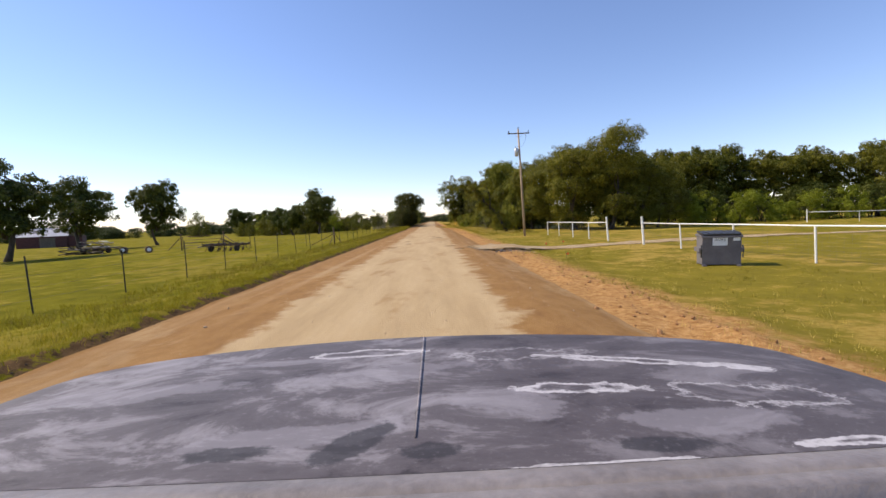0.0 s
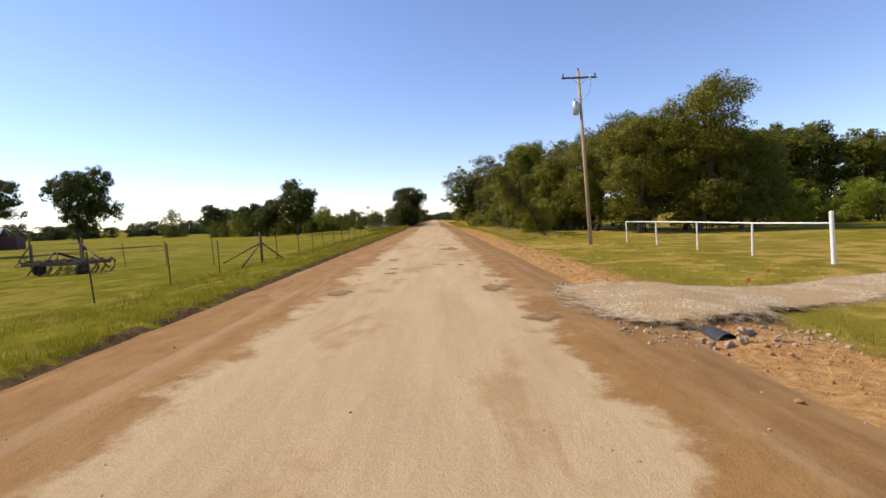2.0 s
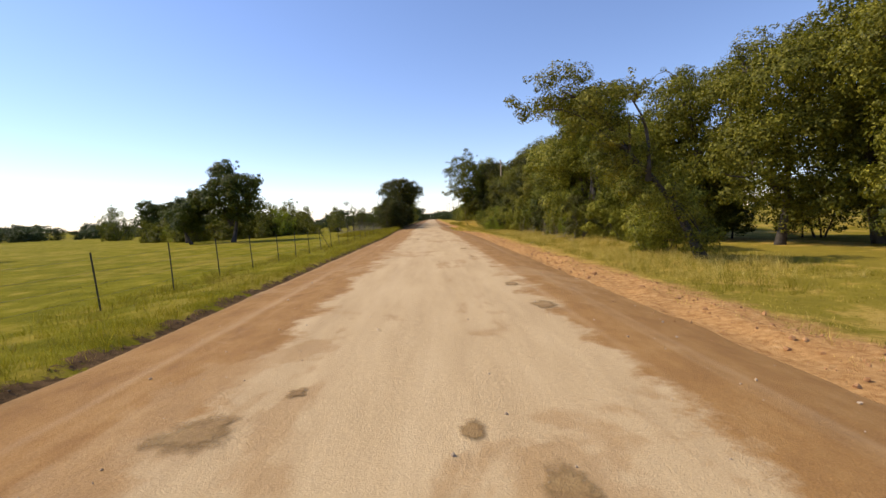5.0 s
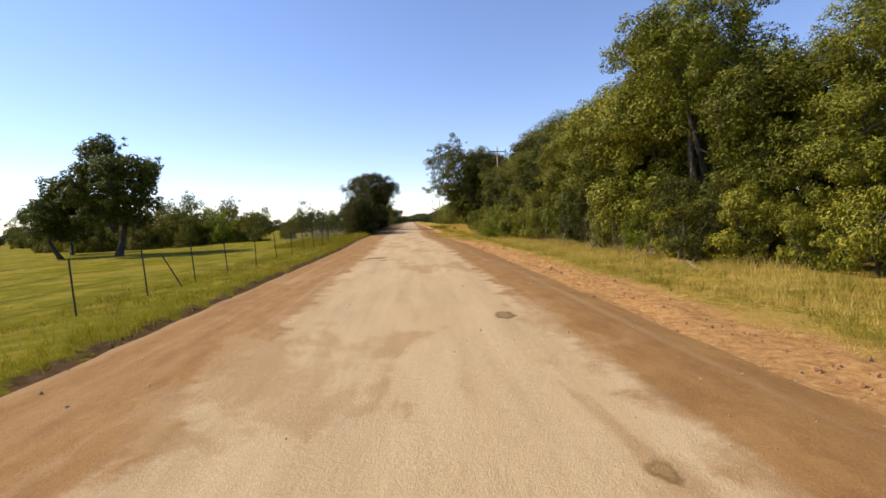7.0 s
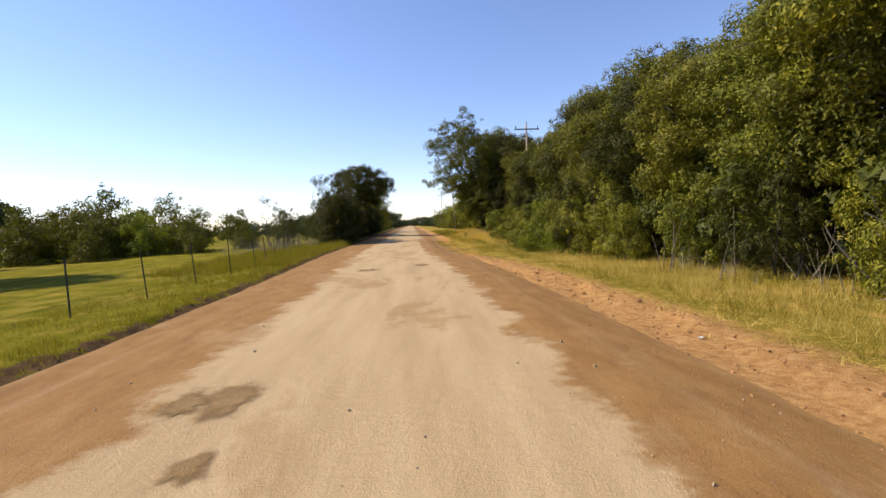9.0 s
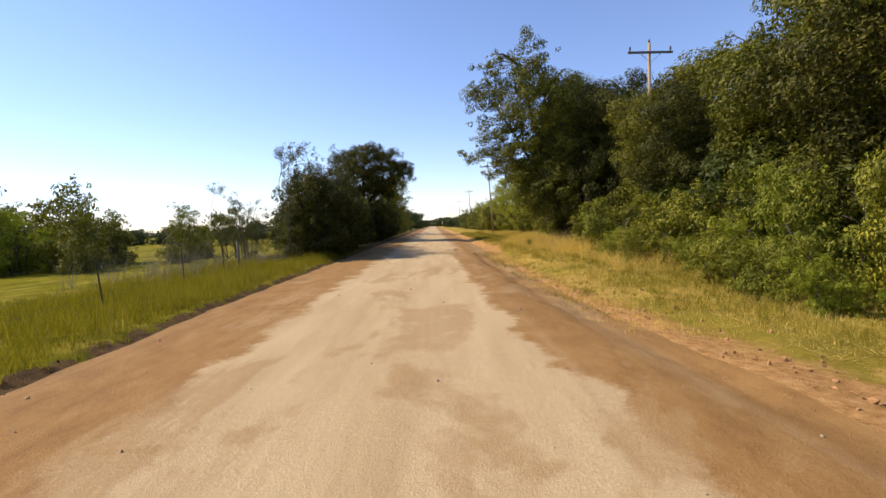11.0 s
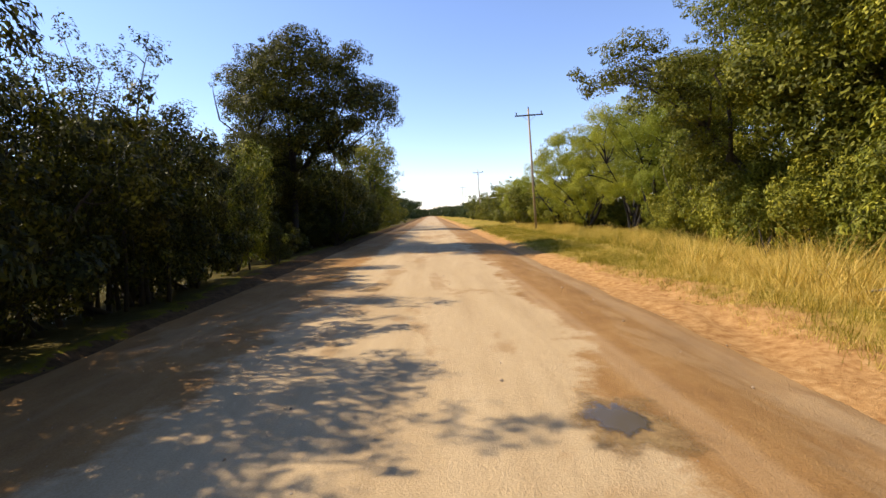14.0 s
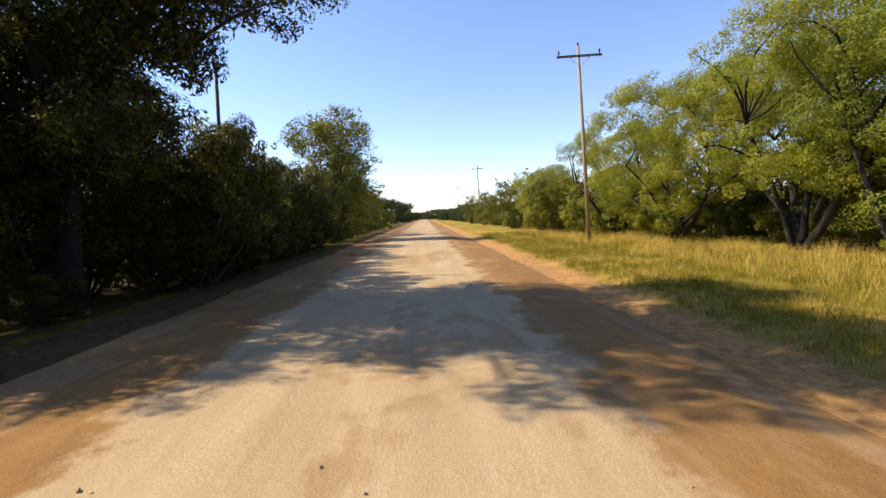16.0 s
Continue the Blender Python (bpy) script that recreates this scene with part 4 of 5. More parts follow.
# ---- wire fence of the pasture ----
def steel_post(x, y, tall=1.45, tip=(0, 0)):
    top = thing("fence_post", (x, y, lie(x, y)), "thin dark steel fence post in long grass", "fence post", "posts of the pasture fence")
    top.matrix_world = pose(x, y, lie(x, y), tip[0], tip[1], 0)
    bm = new_bm()
    box(bm, (0, 0, tall / 2 - 0.2), (0.038, 0.007, tall + 0.4))
    box(bm, (0, 0.017, tall / 2 - 0.2), (0.007, 0.03, tall + 0.4))
    part("blade", bm, POST_STEEL, top)
    return top


def strands(name, a, b, spots, label, heights=(0.35, 0.65, 0.95, 1.25)):
    top = thing(name, (a[0], a[1], lie(*a)), label, "fence wire")
    o = top.matrix_world.translation.copy()
    for h in heights:
        bm = new_bm()
        line = []
        for (x, y), (u, v) in zip(spots, spots[1:]):
            p, q = Vector((x, y, lie(x, y) + h)), Vector((u, v, lie(u, v) + h))
            line += [p - o, p.lerp(q, 0.5) + Vector((0, 0, -0.012)) - o]
        tube(bm, line, 0.0035, 3, False)
        part("strand", bm, WIRE, top)


ROADSIDE = [(-10.3 + 0.024 * y + 0.08 * noise.noise((0, y * 0.3, 0)), y) for y in [1.8, 5.2, 8.4] + [11.6 + 3.42 * k for k in range(9)] + [43.4] + [45.5, 49.3, 52.3, 55.3, 58.4, 61.5, 64.4, 67.4, 70.5, 73.2, 75.8, 78.6, 81.3, 84.1, 87.3, 90.4, 93.4, 96.3, 99.2, 102.1, 105.0]] + [(-8.7, 109.6), (-9.8, 115.2), (-10.7, 121.0), (-10.9, 125.0)]
for i, (x, y) in enumerate(ROADSIDE):
    if y != 43.4:
        steel_post(x, y, pick.uniform(1.32, 1.5), (pick.uniform(-2.5, 2.5), pick.uniform(-4.5, -0.5)))
steel_post(-8.2, 80.1, 1.2, (0, -28))
strands("wire_fence", ROADSIDE[0], ROADSIDE[-1], ROADSIDE, "thin barbed wire strands along the road")


def brace_post(x, y, ways, tall=1.6, wood=RUST):
    top = thing("corner_post", (x, y, lie(x, y)), "dark corner post with slanting braces", "fence post")
    bm = new_bm()
    tube(bm, [(0, 0, -0.3), (-0.02, 0, tall * 0.5), (-0.05, 0, tall)], [0.065, 0.06, 0.058], 10)
    part("post", bm, wood, top, smooth=True)
    for dx, dy in ways:
        bm = new_bm()
        tube(bm, [(0, 0, tall * 0.66), (dx, dy, lie(x + dx, y + dy) - lie(x, y) + 0.04)], 0.032, 8)
        part("brace", bm, wood, top, smooth=True)
    return top


brace_post(-9.26, 43.4, [(0.05, -2.6), (-2.4, 0.9), (0.1, 2.7)])
brace_post(-10.9, 126.7, [(-1.8, 0.9)], 1.5, GREY_WOOD)

SIDE = [(-9.26, 43.4), (-12.1, 44.2), (-15.2, 45.3), (-18.2, 46.4), (-21.26, 47.44)]
for x, y in SIDE[1:-1]:
    steel_post(x, y, 1.4, (pick.uniform(-2, 2), pick.uniform(-3, 0)))
strands("wire_fence", SIDE[0], SIDE[-1], SIDE, "thin wire strands across the pasture")


def pipe_gate():
    a, b = Vector((-21.3, 47.4, lie(-21.3, 47.4))), Vector((-27.5, 51.0, lie(-27.5, 51.0)))
    top = thing("pipe_gate", a, "dark pipe gate frame with braced posts", "gate")
    d = b - a
    for p in (Vector((0, 0, 0)), d, d * 0.04, d * 0.96):
        bm = new_bm()
        big = p.length < 0.01 or abs(p.length - d.length) < 0.01
        tube(bm, [p + Vector((0, 0, -0.3 if big else 0.2)), p + Vector((0, 0, 1.85 if big else 1.55))], 0.06 if big else 0.035, 10)
        part("post" if big else "stile", bm, RUST, top, smooth=True)
    for h in (0.25, 0.55, 0.85, 1.15, 1.5):
        bm = new_bm()
        tube(bm, [d * 0.04 + Vector((0, 0, h)), d * 0.96 + Vector((0, 0, h))], 0.022, 8)
        part("rail", bm, RUST, top, smooth=True)
    n = d.normalized()
    for p, s in ((Vector((0, 0, 0)), -1), (d, 1)):
        bm = new_bm()
        q = p + n * 2.9 * s
        tube(bm, [p + Vector((0, 0, 1.5)), q + Vector((0, 0, lie(a.x + q.x, a.y + q.y) - a.z + 0.05))], 0.04, 8)
        part("brace", bm, RUST, top, smooth=True)


pipe_gate()


# ---- farm things ----
def wheel(parent, x, y, r, w, name="wheel"):
    bm = new_bm()
    tube(bm, [(x - w / 2, y, r), (x - w * 0.4, y, r), (x + w * 0.4, y, r), (x + w / 2, y, r)], [r * 0.86, r, r, r * 0.86], 18)
    tyre = part(name, bm, RUBBER, parent)
    bm = new_bm()
    tube(bm, [(x - w * 0.53, y, r), (x + w * 0.53, y, r)], r * 0.5, 14)
    part("rim", bm, RUST, tyre)


def field_plough(x, y, turn):
    """A wide chisel plough: three bars, curved shanks, a lift mast and two wheels."""
    rng = np.random.default_rng(17)
    top = thing("farm_implement", (x, y, lie(x, y)), "rusty wide chisel plough parked in the grass", "farm implement", turn=turn)
    bars = []
    for yy in (-0.75, 0.0, 0.75):
        bm = new_bm()
        box(bm, (rng.uniform(-0.1, 0.1), yy, 0.60), (3.9, 0.15, 0.14), (0, rng.uniform(-1, 1), 0), 0.012)
        bars.append(part("tool_bar", bm, RUST, top))
    for xx in (-1.85, -0.62, 0.62, 1.85):
        bm = new_bm()
        box(bm, (xx, 0, 0.70), (0.10, 1.75, 0.09), (rng.uniform(-2, 2), 0, 0), 0.012)
        part("cross_bar", bm, GREY_WOOD if abs(xx) > 1 else RUST, top)
    for k in range(18):
        xx, row = -1.75 + 0.206 * k, k % 3
        yy = -0.75 + 0.75 * row
        bm = new_bm()
        tube(bm, [(xx, yy, 0.66), (xx, yy + 0.22, 0.78), (xx, yy + 0.42, 0.60), (xx, yy + 0.36, 0.30), (xx, yy + 0.10, 0.04)], [0.04, 0.045, 0.045, 0.04, 0.03], 6)
        part("shank", bm, RUST, bars[row], smooth=True)
    for s in (-1, 1):
        bm = new_bm()
        tube(bm, [(s * 1.85, -0.8, 0.72), (s * 1.95, -0.9, 0.98), (s * 1.8, -0.5, 0.92)], 0.035, 6)
        part("side_arm", bm, RUST, top, smooth=True)
        bm = new_bm()
        tube(bm, [(s * 0.35, -0.8, 0.65), (s * 0.12, -0.5, 1.18), (s * 0.1, 0.7, 0.72)], 0.04, 6)
        part("mast_leg", bm, RUST, top, smooth=True)
        wheel(top, s * 1.35, -0.35, 0.33, 0.19)
    for k in range(7):
        bm = new_bm()
        xx = -1.5 + 0.5 * k
        tube(bm, [(xx, -0.78, 0.62), (xx + rng.uniform(-0.1, 0.1), -0.86, 0.62 + rng.uniform(0.15, 0.34))], 0.03, 6)
        part("clamp", bm, GREY_WOOD, top)
    bm = new_bm()
    tube(bm, [(-1.95, -0.5, 0.58), (-2.75, -0.35, 0.46)], 0.05, 8)
    part("drawbar", bm, GREY_WOOD, top, smooth=True)
    bm = new_bm()
    tube(bm, [(1.95, -0.5, 0.66), (2.35, -0.5, 0.74), (2.52, -0.5, 0.30)], 0.035, 8)
    part("hook", bm, RUST, top, smooth=True)


field_plough(-19.6, 44.0, -12)


def drum(x, y, turn):
    top = thing("feed_drum", (x, y, lie(x, y)), "pale-ended dark drum lying on its side", "drum", "drums in the pasture", turn)
    bm = new_bm()
    tube(bm, [(0, -0.42, 0.36), (0, -0.40, 0.36), (0, 0.40, 0.36), (0, 0.42, 0.36)], [0.33, 0.35, 0.35, 0.33], 18)
    part("shell", bm, RUST, top)
    bm = new_bm()
    tube(bm, [(0, -0.435, 0.36), (0, -0.421, 0.36)], 0.20, 18)
    part("end", bm, PAPER, top, "white drum end")
    for s in (-1, 1):
        bm = new_bm()
        box(bm, (0, 0.25 * s, 0.03), (0.6, 0.09, 0.08))
        part("skid", bm, GREY_WOOD, top)


drum(-35.2, 53.2, 20)
drum(-31.3, 51.4, 35)


def barn():
    x, y = -95.5, 116.0
    top = thing("barn", (x, y, lie(x, y)), "low dark red barn with a pale tin roof", "barn", turn=28)
    w, d, h, r = 9.5, 7.0, 2.8, 4.6
    for name, c, s in (("front_wall", (0, -d / 2, h / 2 - 0.3), (w, 0.15, h + 0.6)), ("back_wall", (0, d / 2, h / 2 - 0.3), (w, 0.15, h + 0.6)), ("side_wall", (-w / 2, 0, h / 2 - 0.3), (0.15, d - 0.16, h + 0.6)), ("side_wall", (w / 2, 0, h / 2 - 0.3), (0.15, d - 0.16, h + 0.6))):
        bm = new_bm()
        box(bm, c, s)
        part(name, bm, BARN_RED, top)
    for s in (-1, 1):
        bm = new_bm()
        a = math.degrees(math.atan2(r - h, d / 2))
        box(bm, (0, s * d / 4, (r + h) / 2 + 0.08), (w + 0.6, math.hypot(d / 2, r - h) + 0.35, 0.08), (-s * a, 0, 0))
        roof = part("roof_slope", bm, TIN, top)
        bm = new_bm()
        for k in range(20):
            box(bm, (-w / 2 + k * 0.5, s * d / 4, (r + h) / 2 + 0.14), (0.05, math.hypot(d / 2, r - h) + 0.3, 0.05), (-s * a, 0, 0))
        part("roof_ribs", bm, TIN, roof)
    bm = new_bm()
    box(bm, (w / 2 + 1.5, 0, 1.2), (2.8, 6.0, 3.0))
    part("lean_to", bm, BARN_RED, top)
    bm = new_bm()
    box(bm, (1.0, -d / 2 - 0.1, 1.2), (3.0, 0.06, 2.6))
    part("door", bm, GREY_WOOD, top)


barn()


def junk_trailer():
    x, y = -42.5, 59.0
    top = thing("flatbed_trailer", (x, y, lie(x, y)), "old flatbed trailer heaped with scrap timber", "trailer", turn=-8)
    bm = new_bm()
    box(bm, (0, 0, 0.72), (5.2, 2.2, 0.14), bevel=0.02)
    part("deck", bm, GREY_WOOD, top)
    for s in (-0.9, 0.9):
        for k in (-0.5, 0.5):
            wheel(top, k * 1.8, s, 0.38, 0.22)
    bm = new_bm()
    tube(bm, [(2.6, 0, 0.65), (4.0, 0, 0.45)], 0.06, 8)
    part("drawbar", bm, RUST, top)
    for k in range(30):
        bm = new_bm()
        a, r = pick.uniform(-70, 70), pick.uniform(0, 1)
        box(bm, (pick.uniform(-2.6, 2.6), pick.uniform(-1.9, -0.9), 0.12 + 0.75 * r * r), (pick.uniform(1.0, 2.8), pick.uniform(0.1, 0.3), 0.09), (pick.uniform(-15, 15), pick.uniform(-16, 16), a))
        part("scrap_board", bm, (RUST, GREY_WOOD, BIN_LID)[k % 3], top)
    for k in range(16):
        bm = new_bm()
        box(bm, (pick.uniform(-1.9, 1.9), pick.uniform(-0.8, 0.8), 0.85 + 0.045 * k), (pick.uniform(1.2, 3.4), 0.16, 0.07), (pick.uniform(-6, 6), pick.uniform(-8, 8), pick.uniform(-60, 60)))
        part("plank", bm, GREY_WOOD if k % 5 else TIN, top)


junk_trailer()


# ---- rubbish container ----
def letters(text, size, at, turn, material, parent, name="lettering"):
    cu = bpy.data.curves.new(name, "FONT")
    cu.body, cu.size, cu.align_x, cu.align_y, cu.extrude = text, size, "CENTER", "CENTER", 0.002
    tmp = new("tmp", cu)
    bpy.context.view_layer.update()
    me = bpy.data.meshes.new_from_object(tmp.evaluated_get(bpy.context.evaluated_depsgraph_get()))
    bpy.data.objects.remove(tmp)
    me.materials.clear()
    me.materials.append(material)
    ob = new(name, me)
    ob.parent = parent
    ob.matrix_local = pose(*at, *turn)
    return ob


def dumpster(x, y, turn):
    top = thing("dumpster", (x, y, lie(x, y)), "grey steel dumpster with black lids on the grass", "dumpster", turn=turn)
    w, d, h = 1.30, 1.05, 1.22
    # a tub with a sloped front, hollow inside
    bm = new_bm()
    prof = [(-d / 2 + 0.10, 0.06), (d / 2, 0.06), (d / 2, h), (-d / 2, h - 0.06)]
    ring = [[bm.verts.new((s * w / 2, py, pz)) for py, pz in prof] for s in (-1, 1)]
    inner = [[bm.verts.new((s * (w / 2 - 0.03), py * 0.95, pz if k > 1 else 0.12)) for k, (py, pz) in enumerate(prof)] for s in (-1, 1)]
    for r, flip in ((ring, False), (inner, True)):
        bm.faces.new(r[0] if flip else r[0][::-1])
        bm.faces.new(r[1][::-1] if flip else r[1])
        for k in (0, 1, 3):
            q = (r[0][k], r[0][(k + 1) % 4], r[1][(k + 1) % 4], r[1][k])
            bm.faces.new(q[::-1] if flip else q)
    rim = [ring[0][3], ring[1][3], ring[1][2], ring[0][2]]
    inn = [inner[0][3], inner[1][3], inner[1][2], inner[0][2]]
    bm.faces.ensure_lookup_table()
    # open the top of both shells and join them by a rim
    for f in list(bm.faces):
        vs = set(f.verts)
        if vs == set(rim) or vs == set(inn):
            bm.faces.remove(f)
    for k in range(4):
        bm.faces.new((rim[k], rim[(k + 1) % 4], inn[(k + 1) % 4], inn[k]))
    part("body", bm, BIN_PAINT, top)
    bm = new_bm()
    for s in (-1, 1):
        box(bm, (s * (w / 2 + 0.02), 0, h - 0.06), (0.05, d, 0.06), bevel=0.008)
    box(bm, (0, -d / 2 - 0.02, h - 0.1), (w + 0.08, 0.05, 0.07), bevel=0.008)
    box(bm, (0, d / 2 + 0.02, h - 0.04), (w + 0.08, 0.05, 0.07), bevel=0.008)
    part("rim", bm, BIN_PAINT, top)
    for s in (-1, 1):
        bm = new_bm()
        box(bm, (s * w / 4, 0, h + 0.035), (w / 2 - 0.02, d + 0.1, 0.05), (4, s * 1.0, 0), 0.02)
        for k in range(4):
            box(bm, (s * w / 4 - 0.3 + 0.2 * k, 0, h + 0.07), (0.05, d * 0.9, 0.03), (4, 0, 0), 0.008)
        part("lid", bm, BIN_LID, top, "black plastic lid")
        bm = new_bm()
        box(bm, (s * (w / 2 + 0.06), 0.0, 0.62), (0.10, 0.9, 0.16), (0, 0, 0), 0.012)
        part("fork_pocket", bm, BIN_PAINT, top)
        bm = new_bm()
        tube(bm, [(s * (w / 2 + 0.03), -0.5, 0.8), (s * (w / 2 + 0.05), -0.58, 0.66), (s * (w / 2 + 0.04), -0.5, 0.34)], 0.03, 8)
        part("side_handle", bm, BIN_LID, top)
        for yy in (-0.45, 0.5):
            bm = new_bm()
            box(bm, (s * 0.58, yy, 0.03), (0.12, 0.2, 0.07))
            part("foot", bm, BIN_PAINT, top)
    slope = math.degrees(math.atan2(0.10, h - 0.12))
    bm = new_bm()
    box(bm, (-0.06, -d / 2 - 0.0, h - 0.27), (0.50, 0.012, 0.32), (slope, 0, 0))
    sign = part("sign", bm, PAPER, top, "white sign with black capitals")
    for k in range(3):
        bm = new_bm()
        box(bm, (-0.06, -d / 2 + 0.012 - 0.006 * 0 + 0.006 * k, h - 0.33 - 0.045 * k), (0.36, 0.012, 0.018), (slope, 0, 0))
        part("text_bar", bm, WIRE, sign)
    letters("AWS", 0.17, (-0.06, -d / 2 - 0.012, h - 0.21), (90 + slope, 0, 0), INK, sign)
    bm = new_bm()
    box(bm, (0.49, -d / 2 - 0.008, h - 0.19), (0.24, 0.01, 0.13), (slope, 0, 8))
    part("sticker", bm, PAPER, top, "torn white sticker")


dumpster(11.0, 17.7, -19)


# ---- drain pipe and rubble by the driveway ----
def stone(bm, p, s, rng):
    vs = bmesh.ops.create_icosphere(bm, subdivisions=1, radius=1, matrix=Matrix.LocRotScale(p, Euler(rng.uniform(0, 6, 3)), Vector(rng.uniform(0.6, 1.3, 3)) * s))["verts"]
    for v in vs:
        v.co += Vector(rng.normal(size=3)) * s * 0.16


def culvert():
    x, y = 3.96, 26.3
    top = thing("drain_pipe", (x, y + 0.2, lie(x, y) - 0.16), "corrugated drain pipe under the driveway", "pipe")
    bm = new_bm()
    line = [(0, 0.12 * k, 0.06) for k in range(14)]
    tube(bm, line, [0.17 + 0.012 * (k % 2) for k in range(14)], 18, False)
    tube(bm, line[::-1], [0.155 + 0.012 * (k % 2) for k in range(14)], 18, False)
    part("pipe_wall", bm, BIN_LID, top, smooth=True)
    rng = np.random.default_rng(3)
    for k in range(14):
        a = rng.uniform(0, math.pi)
        sx, sy = x + math.cos(a) * rng.uniform(0.3, 0.7), y + rng.uniform(-0.3, 0.5)
        rock = thing("rubble_rock", (sx, sy, lie(sx, sy)), "tan broken stone by the drain pipe", "rock", "rubble by the drain")
        bm = new_bm()
        stone(bm, Vector((0, 0, 0.05)), rng.uniform(0.03, 0.085), rng)
        part("lump", bm, PEBBLE, rock)


culvert()


def marker_flag(x, y):
    top = thing("marker_flag", (x, y, lie(x, y)), "small orange marker flag in the grass", "flag", "marker flags")
    bm = new_bm()
    tube(bm, [(0, 0, -0.1), (0, 0, 0.3)], 0.006, 5)
    part("stick", bm, WIRE, top)
    bm = new_bm()
    box(bm, (0.06, 0, 0.25), (0.13, 0.006, 0.1), (0, 12, 20))
    part("cloth", bm, FLAG, top)


for x, y in ((7.6, 31.5), (9.2, 33.0), (6.4, 22.3)):
    marker_flag(x, y)


# ---- puddle and fallen wood ----
def water_material():
    m = Mat("puddle_water", 0.12)
    m.colour((0.09, 0.07, 0.045))
    m.bump(m.noise(5, 3), 0.03, 0.01)
    return ragged(m, 0.3, 0.7)


def branch(x, y, turn, size, seed):
    rng = np.random.default_rng(seed)
    top = thing("dead_branch", (x, y, lie(x, y)), "pale dead branch lying in dry grass", "branch", "fallen branches", turn)
    bm = new_bm()
    main = [(size * (t - 0.5), 0.12 * size * math.sin(3 * t), 0.05 + 0.22 * size * math.sin(math.pi * t) * 0.5) for t in np.linspace(0, 1, 8)]
    tube(bm, main, [0.026 * (1 - 0.1 * k) for k in range(8)], 7)
    part("limb", bm, DEAD_WOOD, top, smooth=True)
    for k in range(5):
        a = main[rng.integers(2, 7)]
        b = (a[0] + rng.uniform(-0.2, 0.7) * size * 0.5, a[1] + rng.uniform(-0.5, 0.5) * size * 0.6, max(0.03, a[2] + rng.uniform(-0.1, 0.35)))
        bm = new_bm()
        tube(bm, bend(a, b, 0.1, rng), [0.013, 0.011, 0.008, 0.006, 0.003], 5, False)
        part("twig", bm, DEAD_WOOD, top, smooth=True)


for k, (x, y, a, s) in enumerate(((9.6, 84.6, 12, 1.8), (9.8, 91.5, 80, 1.2), (9.9, 97.0, 40, 1.5), (9.4, 81.0, 70, 1.3), (8.0, 137.2, 20, 1.5), (7.6, 140.5, 60, 1.0), (7.4, 134.2, 150, 1.8), (7.9, 135.6, 200, 1.5), (7.7, 133.2, 95, 1.2), (7.0, 138.6, 300, 0.9))):
    branch(x, y, a, s, k)


def sapling(x, y, seed):
    """A clump of thin bare stems at the foot of the wood."""
    rng = np.random.default_rng(seed)
    top = thing("bare_sapling", (x, y, lie(x, y)), "clump of thin bare tan stems before the wood", "sapling", "bare saplings at the wood's edge")
    for k in range(rng.integers(3, 6)):
        a = rng.uniform(-0.45, 0.45, 2)
        h, r = rng.uniform(1.1, 2.7), rng.uniform(0.010, 0.022)
        lean = rng.uniform(-0.28, 0.28, 2) * h
        bm = new_bm()
        tube(bm, [(a[0], a[1], -0.1), (a[0] + lean[0] * 0.4, a[1] + lean[1] * 0.4, h * 0.5), (a[0] + lean[0], a[1] + lean[1], h)], [r, r * 0.8, r * 0.4], 6, False)
        part("stem", bm, STEM_BARK, top, smooth=True)


for k in range(7):
    y = 83.5 + k * 2.7 + pick.uniform(-0.8, 0.8)
    sapling(edge(y) + pick.uniform(-0.3, 0.9), y, 300 + k)
for k in range(3):
    y = 130.4 + k * 2.3
    sapling(8.2 + pick.uniform(-0.5, 0.6), y, 340 + k)


def paper_scrap(x, y):
    top = thing("paper_scrap", (x, y, lie(x, y) + 0.012), "small crumpled white scrap on the red ditch", "litter", turn=40)
    bm = new_bm()
    vs = [[bm.verts.new((0.035 * (i - 2), 0.03 * (j - 1), 0.012 * math.sin(2.1 * i + 1.3 * j) + 0.014)) for i in range(5)] for j in range(3)]
    for j in range(2):
        for i in range(4):
            bm.faces.new((vs[j][i], vs[j][i + 1], vs[j + 1][i + 1], vs[j + 1][i]))
    bmesh.ops.solidify(bm, geom=bm.faces[:], thickness=0.003)
    part("sheet", bm, PAPER, top)


paper_scrap(4.17, 89.57)


# ---- worn hollows in the road ----
def worn_patch(x, y, w, seed, material=WORN_EARTH, name="road_patch", label="worn brown hollow in the packed dirt road", category="road patch", lift=0.012):
    """A shallow ragged patch where the pale crust has worn through."""
    rng = np.random.default_rng(seed)
    d = w * rng.uniform(1.1, 1.9)
    w, d, rings, n = w * 1.25, d * 1.25, (0.4, 0.7, 1.0), 40
    verts, faces = [(x, y, lie(x, y) + lift)], []
    for q in rings:
        for k in range(n):
            a = 2 * math.pi * k / n
            r = q * (1 + 0.45 * noise.noise((math.cos(a) * 1.3, math.sin(a) * 1.3, seed * 3.1)) + 0.22 * noise.noise((math.cos(a) * 4, math.sin(a) * 4, seed * 1.7)))
            px, py = x + w * r * math.cos(a), y + d * r * math.sin(a)
            verts.append((px, py, lie(px, py) + (lift if q < 1 else lift - 0.01)))
    faces += [(0, 1 + k, 1 + (k + 1) % n) for k in range(n)]
    for j in range(len(rings) - 1):
        o, p = 1 + j * n, 1 + (j + 1) * n
        faces += [(o + k, p + k, p + (k + 1) % n, o + (k + 1) % n) for k in range(n)]
    ob = cover(mesh_object(name, verts, faces, material, None, label, True), [1.25] + [1.25 * (1 - q) for q in rings for k in range(n)])
    return tagged(ob, label, category, kind="structure")


